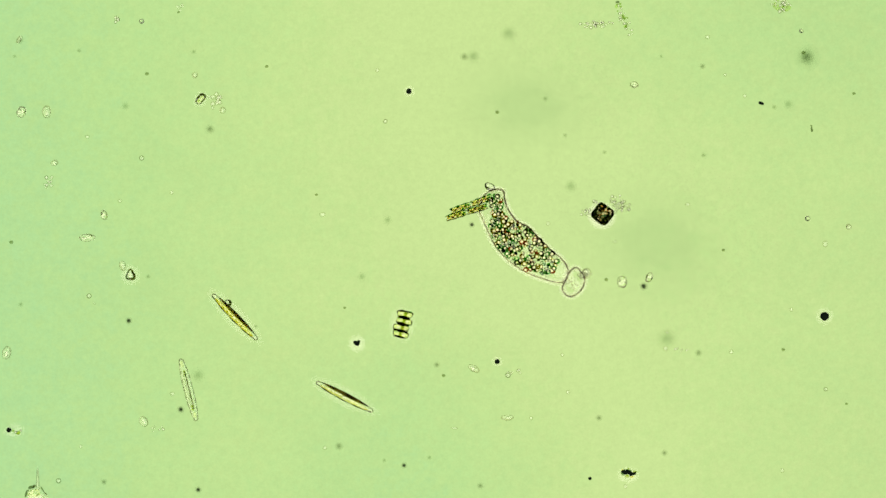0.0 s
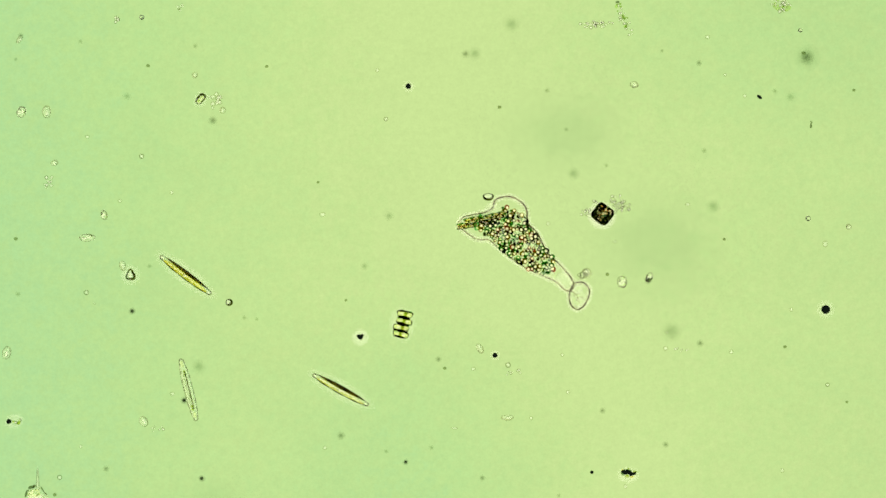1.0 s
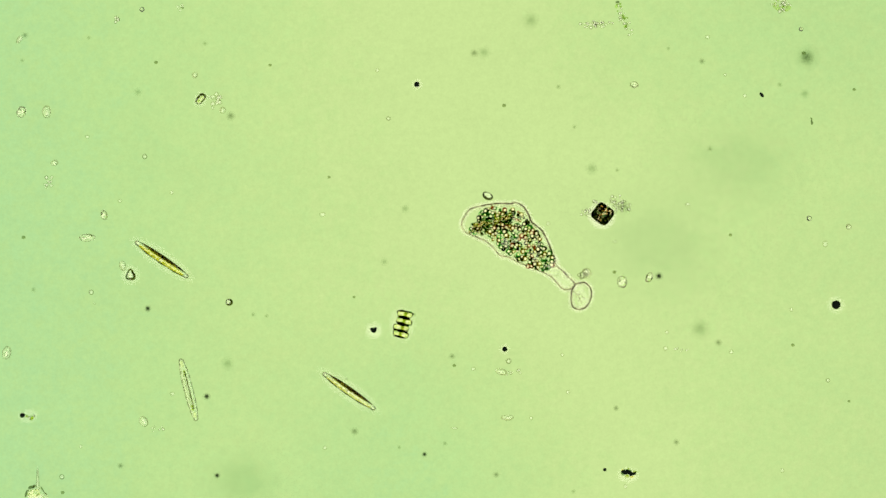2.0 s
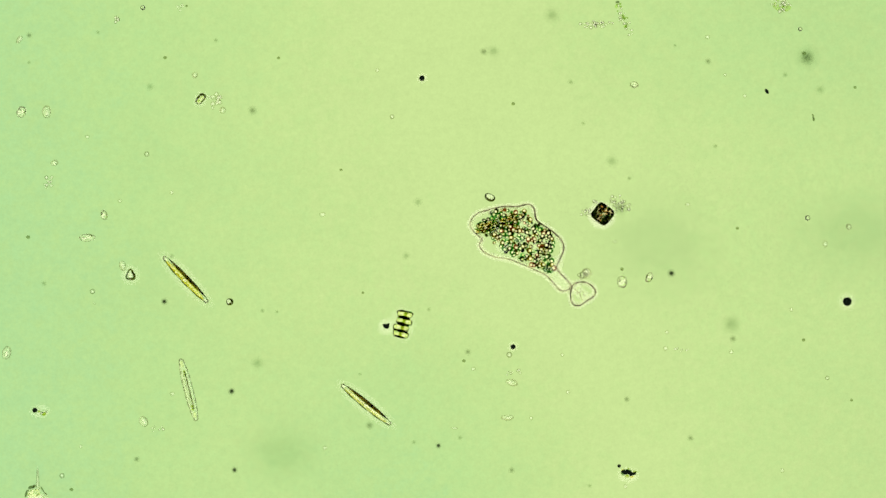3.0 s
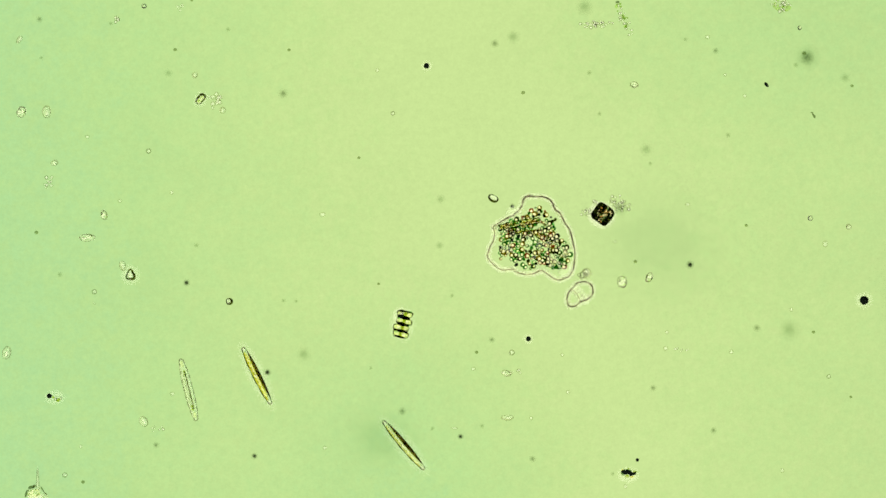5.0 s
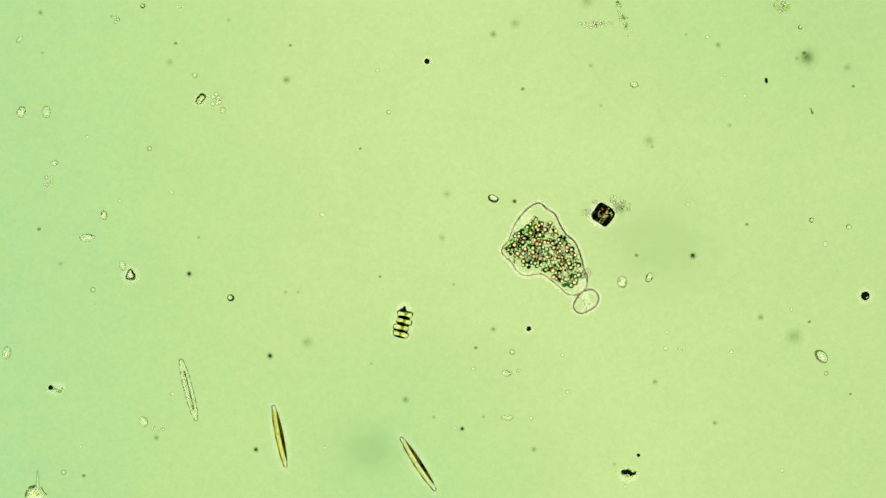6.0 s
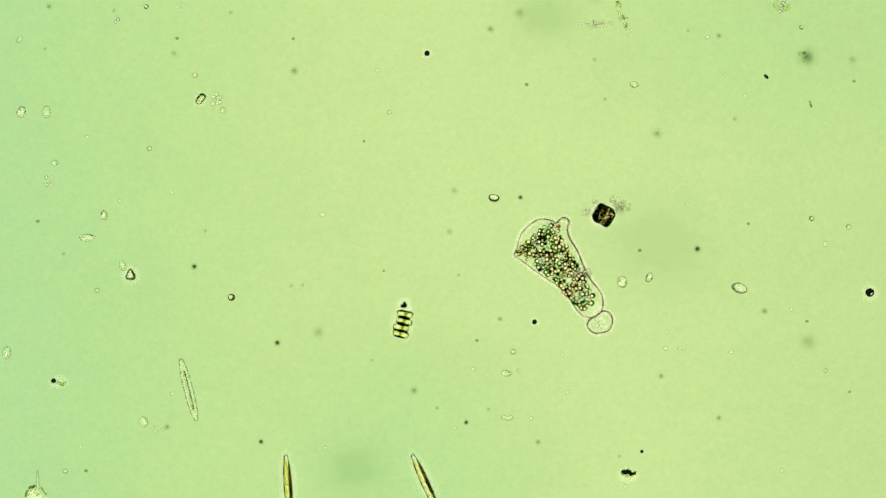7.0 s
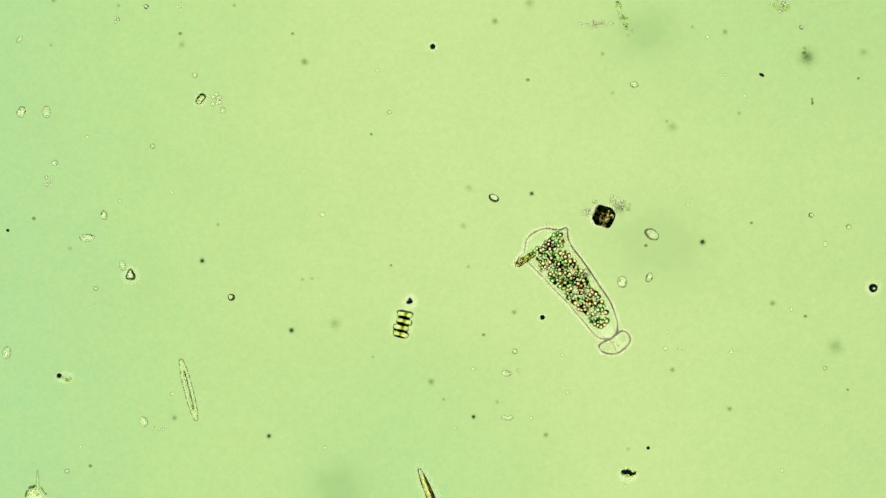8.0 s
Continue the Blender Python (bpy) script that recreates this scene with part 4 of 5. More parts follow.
def corner_debris():
    root = new("clear_fragment")
    tagged(root, "crumpled pale fragment with dark edges and a fine spike", "debris")
    for k, (x, y, rx, ry, turn) in enumerate(((-4, -12, 11, 7, 15), (5, -6, 6, 3.5, 70), (15, -16, 7, 3.5, -20), (-1, -17, 13, 4, 0), (-8, -9, 5, 3, 40))):
        part("shard", blob(rx, ry, ry * 0.5, 0.8, 0.8, 0.45, k + 3, 20, 12, 2.6), (M_CHLORO, M_CREAM_THIN, M_CREAM_THIN, M_BRIGHT_SAP, M_BRIGHT_SAP)[k], root, place=near(x, y, ry * 0.55 + k, turn))
    for k, (x, y, rx, ry, turn) in enumerate(((-7, 0, 6.5, 2.6, 14), (-3, 1.5, 3.4, 2.0, 50), (-17, -12, 2.0, 6, -12), (-14, -6, 2.4, 1.1, 40), (12, -4, 1.1, 5, 28), (17, -11, 3.5, 1.0, -40), (3, -14, 3, 0.9, 30))):
        part("dark_edge", blob(rx, ry, 1.8, 0.9, 0.9, 0.5, k + 5, 14, 8, 2.4), (M_GREY, M_LINE)[k % 2], root, "dark ragged edge", near(x, y, 9, turn))
    part("spike", tube([Vector((4, -6, 8)), Vector((3.4, 6, 8)), Vector((3, 18, 7)), Vector((3.2, 34, 7))], [3.4, 2.4, 1.6, 1.0]), M_CREAM_THIN, root, "pale spike")
    for x in (0.6, 6.2):
        part("spike_edge", tube([Vector((x + (3.3 - x) * k / 5 * 0.7, -4 + 7 * k, 8)) for k in range(6)], 0.6, 6), M_RIM, root, "fine grey edge")
    root.matrix_basis = spot(64, 862)
    return root


corner_debris()


def stone():
    root = new("mineral_grain")
    tagged(root, "three-sided clear mineral grain with thick dark edges", "mineral")
    ring = [Vector((6.6 * math.cos(a) * (1 + 0.2 * math.cos(3 * (a - math.pi / 2))), 8.2 * math.sin(a) * (1 + 0.2 * math.cos(3 * (a - math.pi / 2))), 5)) for a in (2 * math.pi * k / 36 for k in range(36))]
    part("dark_edge", tube(ring, [1.7 + 0.7 * math.sin(2 * math.pi * k / 36 + 2) for k in range(36)], 8, True), M_WALL, root, "black edge")
    part("grain_body", blob(4.6, 5.0, 3.5, 0.9, 0.8, 0.15, 3), M_BRIGHT, root, place=near(0, -0.5, 5))
    part("painted_halo", halo_shape(), None, root, "thin painted halo of light", near(0, 0, 1.5) @ Matrix.Diagonal((19, 20, 5, 1)))
    root.matrix_basis = spot(231, 487)
    return root


stone()


def walled_cell(name, label, category, rx, ry, wall, body, rim_material, seed=0, group="", square=1.0, uneven=0.1, core=False):
    """A small closed cell: clear body with a visible wall round it."""
    root = new(name)
    tagged(root, label, category, group)
    ring, low = [], min(rx, ry)
    for q in range(32):
        a = 2 * math.pi * q / 32
        k = 1 + uneven * noise.noise(Vector((math.cos(a) * 1.4, math.sin(a) * 1.4, seed * 3.7)))
        ring.append(Vector((rx * sgn_pow(math.cos(a), square) * k, ry * sgn_pow(math.sin(a), square) * k, low * 0.7)))
    thick = [wall * (1 + 0.55 * math.sin(2 * math.pi * q / 32 + seed)) for q in range(32)]
    part("cell_wall", tube(ring, thick, 6, True), rim_material, root)
    part("cell_body", blob(rx * 0.98, ry * 0.98, low * 0.65, 1, square, uneven * 0.6, seed, 20, 10), body, root, place=near(0, 0, low * 0.7))
    if core:
        part("bright_core", blob(rx * 0.45, ry * 0.5, low * 0.3, 1, 1, 0.3, seed, 12, 8), M_BRIGHT, root, "bright middle", near(rx * 0.1, -ry * 0.12, low * 1.3))
    return root


GREEN_CELL = walled_cell("green_cell", "oblong green cell with a thick dark wall", "algae", 9.4, 5.2, 1.4, M_CHLORO, M_WALL, 1, square=0.65, core=True)
for x in (-4.2, 3.6):
    part("chloroplast", blob(3.0, 2.2, 1.4, 1, 0.9, 0.3, int(x), 12, 8), M_LEAF, GREEN_CELL, "green chloroplast", near(x, 0.3, 6))
part("cross_wall", tube([Vector((-0.6, -4.4, 5)), Vector((0.4, 0, 5.4)), Vector((-0.2, 4.4, 5))], 0.7, 6), M_GREEN_BODY, GREEN_CELL, "green cross wall")
part("painted_halo", halo_shape(), None, GREEN_CELL, "thin painted halo of light", near(0, 0, 1.0) @ Matrix.Diagonal((17, 13, 4, 1)))
GREEN_CELL.matrix_basis = spot(355, 176, 0, 48)
RING_CELL = walled_cell("round_cell", "small round clear cell with a dark wall", "cell", 4.7, 4.7, 1.7, M_BRIGHT, M_WALL, 2)
NEAR_CELL = walled_cell("oval_cell", "small oval clear cell with a dark wall beside the amoeba", "cell", 8.3, 5.2, 1.6, M_BRIGHT, M_WALL, 3)
PASSER = walled_cell("oval_cell", "oval clear cell swimming past", "cell", 12.5, 7.5, 1.5, M_PALE, M_RIM_DARK, 4, core=True)


TUMBLER = walled_cell("oval_cell", "oval clear cell tumbling and settling on the slide", "cell", 5.0, 10.0, 1.0, M_FAINT, M_RIM_FAINT, 6, core=True)


# ---- clear cells that stay where they are ----
def still_cells():
    shape = {k: mesh_of("clear_cell", blob(1, 1, 0.7, 1, 1, 0.12, k, 20, 10), m) for k, m in enumerate((M_BUBBLE, M_GHOST_STRONG, M_GHOST))}
    rows = ((83, 199, 7, 10, 0, 1), (96, 289, 6, 4.5, 10, 1), (155, 242, 5, 4, 0, 2), (217, 470, 5, 8.5, 10, 1), (304, 341, 4.5, 4.5, 0, 2),
            (212, 356, 5, 4, 0, 2), (394, 196, 5, 5, 0, 1), (12, 625, 7, 11, -15, 1), (254, 746, 6.5, 9.5, 30, 1), (345, 133, 4.2, 4.8, -20, 1),
            (35, 70, 3.5, 7, -35, 1), (571, 380, 7, 5, 0, 2), (668, 125, 5, 4, 30, 2), (305, 697, 5, 5, 0, 2), (575, 793, 4.5, 4.5, 0, 2),
            (1178, 617, 5.5, 5.5, 0, 2), (1294, 623, 5.5, 5, 0, 2), (1460, 432, 6, 7.5, 10, 2), (1502, 402, 4, 4, 0, 1), (1252, 66, 5.5, 5, 0, 2),
            (1384, 833, 5, 5, 0, 2), (1005, 694, 4.5, 4.5, 0, 2), (898, 739, 10.5, 4.2, 2, 1), (940, 740, 5, 4, -40, 2), (838, 653, 5, 4.5, 0, 2),
            (1400, 548, 4, 4.5, 0, 2), (1088, 428, 4.5, 4, 0, 2), (970, 396, 4.8, 4.8, 0, 2), 
            (1122, 150, 6.5, 5, -10, 1), (1217, 362, 6, 3.5, 0, 2), (1107, 861, 4.5, 4.5, 0, 2), (143, 790, 4, 4, 0, 2), (1180, 588, 4, 4, 0, 2),
            (995, 628, 4, 4, 0, 2), (804, 758, 8, 2.5, 0, 2), (1283, 133, 4, 4, 0, 2), (1318, 170, 4.5, 4.5, 0, 2), (167, 538, 3.5, 2, 0, 2))
    for i, (u, v, rx, ry, turn, k) in enumerate(rows):
        if k == 1:
            c = walled_cell("clear_cell", "small pale cell with a thin grey wall", "cell", rx, ry, 1.0, M_FAINT, M_RIM if u > 1050 else M_RIM_FAINT, i, "clear cells on the slide", 1.0, 0.17, True)
            c.matrix_basis = spot(u, v, 0, turn)
            continue
        c = new("clear_cell", shape[k])
        tagged(c, ("small clear cell with a grey outline", "small pale cell with a soft outline", "ghostly empty cell, barely visible")[k], "cell", "clear cells on the slide")
        c.matrix_basis = spot(u, v, min(rx, ry) * 0.75, turn) @ Matrix.Diagonal((rx, ry, min(rx, ry), 1))


still_cells()


# ---- what drifts with the current: place at 3.5 s, at 0 s and at 8 s ----
def drifting():
    dark = [mesh_of("dark_speck", blob(1, 0.95, 0.8, 1, 1, 0.22, k, 14, 10), M_SPECK) for k in range(3)]
    grey = [mesh_of("grey_speck", blob(1, 0.9, 0.6, 1, 1, 0.3, k + 5, 14, 10), M_GREY_SPECK) for k in range(3)]
    soft = mesh_of("soft_floc", blob(1, 1, 0.4, 1, 1, 0, 0, 24, 10), M_SOFT)
    thick = mesh_of("soft_floc", blob(1, 1, 0.4, 1, 1, 0, 0, 24, 10), M_SOFT_DARK)
    weak = mesh_of("soft_floc", blob(1, 0.9, 0.4, 1, 1, 0, 0, 24, 10), M_SOFT_WEAK)
    deep = mesh_of("soft_floc", blob(1, 0.95, 0.4, 1, 1, 0, 0, 24, 10), M_DEEP)
    ring = [mesh_of("clear_cell", blob(1, 1, 0.7, 1, 1, 0.1, 2, 20, 10), M_BUBBLE)]
    ghost = [mesh_of("clear_cell", blob(1, 0.9, 0.7, 1, 1, 0.15, 4, 20, 10), M_GHOST_STRONG)]
    kinds = {"d": (dark, "dark_speck", "round black speck drifting in the water", "speck"),
             "g": (grey, "grey_speck", "small grey speck drifting in the water", "speck"),
             "s": ([soft], "soft_floc", "blurred grey floc drifting in the water", "floc"),
             "t": ([thick], "soft_floc", "blurred dark floc drifting in the water", "floc"),
             "w": ([weak], "soft_floc", "small faint grey floc drifting in the water", "floc"),
             "k": ([deep], "soft_floc", "blurred nearly black floc drifting in the water", "floc"),
             "r": (ring, "clear_cell", "small round dark-edged cell drifting slowly", "cell"),
             "f": (ghost, "clear_cell", "small pale clear cell drifting slowly", "cell")}
    rows = (
        ("d", 5.0, 749, 131, 724, 162, 766, 83), ("d", 4.6, 915, 614, 880, 641, 960, 562), ("d", 8.0, 1518, 538, 1460, 560, 1545, 510),
        ("k", 8.5, 1203, 479, 1139, 506, 1242, 428), ("k", 7.0, 434, 828, 351, 866, 476, 771), ("k", 7.5, 309, 528, 228, 568, 358, 461),
        ("t", 7.0, 849, 618, 775, 646, 910, 553), ("t", 8.0, 1326, 603, 1235, 624, 1367, 537), ("s", 15, 498, 648, 345, 663, 592, 573),
        ("k", 8.0, 440, 690, 320, 725, 516, 585), ("t", 10, 477, 196, 372, 229, 539, 110), ("d", 3.2, 1113, 823, 1044, 847, 1147, 793),
        ("t", 7, 62, 55, 36, 72, 95, -2), ("g", 3.2, 303, 100, 260, 131, 319, 60), ("s", 9, 280, 151, 222, 188, 322, 80),
        ("t", 5.5, 395, 70, 343, 92, 415, 10), ("g", 2.8, 497, 101, 472, 119, 519, 60), ("t", 9, 870, 90, 822, 101, 876, 38),
        ("g", 3.3, 919, 181, 881, 199, 934, 142), ("g", 2.5, 618, 297, 560, 345, 657, 238), ("t", 6, 1025, 143, 965, 175, 1066, 96),
        ("t", 5, 1043, 217, 1000, 240, 1084, 165), ("t", 4.5, 1203, 79, 1170, 100, 1225, 48), ("t", 7, 1258, 106, 1242, 118, 1283, 57),
        ("t", 6, 1396, 128, 1370, 190, 1424, 86), ("g", 2.8, 1510, 154, 1511, 166, 1524, 138), ("s", 11, 1470, 157, 1395, 185, 1528, 93),
        ("t", 6, 1275, 258, 1245, 275, 1308, 201), ("g", 2.8, 1313, 401, 1280, 443, 1330, 395), ("g", 3.2, 1110, 475, 1073, 495, 1143, 435),
        ("g", 3.0, 1434, 604, 1386, 620, 1425, 560), ("g", 2.4, 1510, 708, 1498, 715, 1500, 690), ("t", 7, 1245, 778, 1176, 803, 1291, 724),
        ("t", 7, 1128, 705, 1060, 740, 1190, 655), ("k", 6.5, 798, 787, 715, 824, 838, 738), ("t", 5.5, 832, 772, 760, 810, 880, 712),
        ("t", 5, 750, 780, 680, 815, 785, 707), ("g", 3.0, 833, 637, 785, 665, 859, 592), ("t", 5, 777, 545, 705, 580, 829, 472),
        ("g", 2.4, 653, 516, 610, 545, 692, 470), ("g", 3.2, 137, 865, 95, 885, 160, 825), ("t", 7, 263, 810, 184, 853, 310, 740),
        ("t", 6, 92, 500, 37, 539, 124, 439), ("g", 3.4, 55, 412, 19, 429, 60, 387), ("t", 5.5, 318, 450, 262, 490, 386, 398),
        ("t", 5, 476, 548, 430, 575, 535, 495), ("t", 4.5, 503, 550, 452, 578, 552, 493), ("s", 10, 752, 358, 686, 391, 830, 333),
        ("t", 5, 1063, 857, 985, 895, 1112, 795), ("t", 5, 1128, 320, 1070, 270, 1180, 215), ("t", 4, 653, 660, 590, 690, 660, 632),
        ("t", 7, 924, 830, 850, 860, 966, 770), ("s", 14, 1107, 282, 1010, 330, 1190, 225), ("s", 22, 1332, 572, 1180, 600, 1478, 614),
        ("s", 18, 1003, 25, 900, 60, 1075, -15), ("t", 5, 185, 55, 140, 90, 210, 10), ("s", 9, 745, 450, 640, 490, 820, 400),
        ("s", 14, 885, 90, 838, 100, 937, 6), ("g", 2.2, 335, 10, 316, 22, 345, -20), ("t", 4.5, 60, 112, 26, 100, 90, 80),
        ("t", 9, 672, 750, 600, 790, 763, 676), ("k", 6.5, 880, 375, 835, 398, 941, 343), ("d", 3, -60, 450, -120, 480, 14, 408),
        ("f", 5.5, 264, 272, 252, 284, 271, 259), ("f", 4.8, 696, 207, 682, 215, 690, 195), ("r", 3.8, 1418, 51, 1418, 55, 1418, 48),
        ("f", 4.6, 1464, 673, 1461, 689, 1460, 652), ("f", 6.0, 902, 625, 899, 664, 911, 622), ("f", 5.5, 111, 846, 104, 851, 119, 835),
        ("f", 5.5, 167, 517, 157, 524, 169, 509), ("r", 4.6, 1432, 386, 1429, 386, 1435, 380), ("r", 4.4, 253, 17, 252, 37, 260, 12),
        ("t", 15, 1428, 103, 1427, 102, 1428, 102), ("g", 3.6, 1423, 95, 1422, 94, 1423, 94))
    for i, (k, r, u, v, u0, v0, u8, v8) in enumerate(rows):
        k = "w" if k == "t" and r <= 6 else k
        shapes, name, label, category = kinds[k]
        ob = new(name, shapes[i % len(shapes)])
        tagged(ob, label, category, "drifting particles")
        ob.scale = (r, r, r)
        if k == "d" and r > 4.5:
            part("painted_halo", halo_shape(), None, ob, "painted bright halo round the speck", Matrix.Translation((0, 0, -0.0002)) @ Matrix.Diagonal((2.2, 2.2, 1.0, 1)))
        if r == 8.0 and k == "d":
            # the speck's highlight, put on as a pale dot
            bm = blob(0.34, 0.26, 0.16, 1, 1, 0.2, 3, 12, 8)
            bmesh.ops.translate(bm, verts=bm.verts[:], vec=(0, 0, 0.72 * U))
            SPOTS.append(part("painted_glint", bm, M_PEARL, ob, "small painted highlight"))
        MOVES.append((ob, (u, v, u0, v0, u8, v8), r * (0.42 if k in "stkw" else 0.8)))
    halo = new("soft_floc", soft)
    tagged(halo, "wide blurred grey floc lying still", "floc")
    halo.matrix_basis = spot(1428, 102, 7) @ Matrix.Diagonal((27, 27, 12, 1))


drifting()


def single_movers():
    global SPECK, LONG_SPECK, WORM, TAILED, HAZE, RUSHER
    halo = mesh_of("painted_halo", blob(1, 1, 0.3, 1, 1, 0, 0, 28, 10), M_HALO_MID)
    SPECK = new("dark_speck", mesh_of("dark_speck", blob(4.6, 4.3, 4.0, 1, 1, 0.3, 3), M_SPECK))
    part("small_lobe", blob(3.4, 3.0, 2.6, 1, 1, 0.2, 9), M_SPECK, SPECK, "", near(-2.9, 2.2, 0.5))
    part("small_lobe", blob(3.2, 2.4, 2.4, 1, 1, 0.3, 12), M_SPECK, SPECK, "", near(2.6, 3.2, 0.5, 40))
    part("painted_halo", halo, None, SPECK, "painted bright halo round the speck", near(0, 0, -3) @ Matrix.Diagonal((17, 17, 6, 1)))
    tagged(SPECK, "round black speck that drifts against the algal row", "speck")
    LONG_SPECK = new("dark_speck", mesh_of("dark_speck", blob(5.0, 2.8, 2.5, 0.9, 0.9, 0.2, 6), M_SPECK))
    tagged(LONG_SPECK, "short black rod drifting in the water", "speck")
    WORM = new("dark_thread", mesh_of("dark_thread", tube([Vector((-2, 6, 2)), Vector((0.5, 5, 2)), Vector((0, 1, 2)), Vector((1, -3, 2)), Vector((0.5, -6, 2))], [1.0, 1.3, 1.2, 2.2, 1.0]), M_GREY))
    tagged(WORM, "short bent grey thread drifting", "debris")
    TAILED = new("tailed_particle")
    tagged(TAILED, "black grain trailing a few clear grains", "debris")
    part("head", blob(4.6, 4.2, 3.6, 1, 1, 0.25, 8), M_SPECK, TAILED, "black grain", near(0, 0, 4))
    part("painted_halo", halo_shape(), None, TAILED, "thin painted halo of light", near(9, -3, 1) @ Matrix.Diagonal((20, 14, 4, 1)))
    for k, (x, y, r) in enumerate(((7, -3, 2.2), (11, -6, 2.6), (16, -8, 3.6), (20, -5, 2.4), (13, -9, 2))):
        part("tail_grain", blob(r, r * 0.8, r * 0.7, 1, 1, 0.2, k, 12, 8), M_OLIVE if k % 2 == 0 else M_BUBBLE, TAILED, place=near(x, y, r, k * 30))
    still = new("haze_patch", mesh_of("haze_patch", blob(1, 1, 0.05, 1, 1, 0, 0, 32, 10), M_HAZE_THIN))
    still.matrix_basis = spot(1160, 430, 4) @ Matrix.Diagonal((210, 170, 60, 1))
    tagged(still, "very thin grey haze lying beside the crystal", "floc", "haze patches")
    HAZE = []
    for k in range(3):
        h = new("haze_patch", mesh_of("haze_patch", blob(1, 1, 0.05, 1, 1, 0, 0, 32, 10), M_HAZE if k else M_HAZE_THIN))
        h.scale = (110, 90, 90) if k else (190, 130, 90)
        HAZE.append(tagged(h, "very thin blurred haze drifting through the water", "floc", "haze patches"))
    RUSHER = new("soft_floc", mesh_of("soft_floc", blob(1, 1, 0.4, 1, 1, 0, 0, 24, 10), M_SOFT))
    RUSHER.scale = (15, 15, 15)
    tagged(RUSHER, "blurred grey floc hurrying past", "floc")


single_movers()


# ---- all that moves ----
def along(rows, times=TIMES, h=0.0):
    """Rows of place and turn, for walk()."""
    return [(t, spot(u, v, h, turn)) for t, (u, v, turn) in zip(times, rows)]


def skin_moves(pieces, loops, mids):
    """Short stretches of skin that follow the way round a flowing body."""
    n = len(pieces)
    for i, piece in enumerate(pieces):
        rows, last = [], None
        for t, loop, m in zip(BODY_TIMES, loops, mids):
            p = loop[i] - m
            d = loop[(i + 1) % n] - loop[i - 1]
            turn = math.degrees(math.atan2(-d.y, d.x))
            while last is not None and turn - last > 90:
                turn -= 180
            while last is not None and turn - last < -90:
                turn += 180
            last = turn
            rows.append((t, near(p.x, -p.y, 6.6, turn)))
        walk(piece, rows)


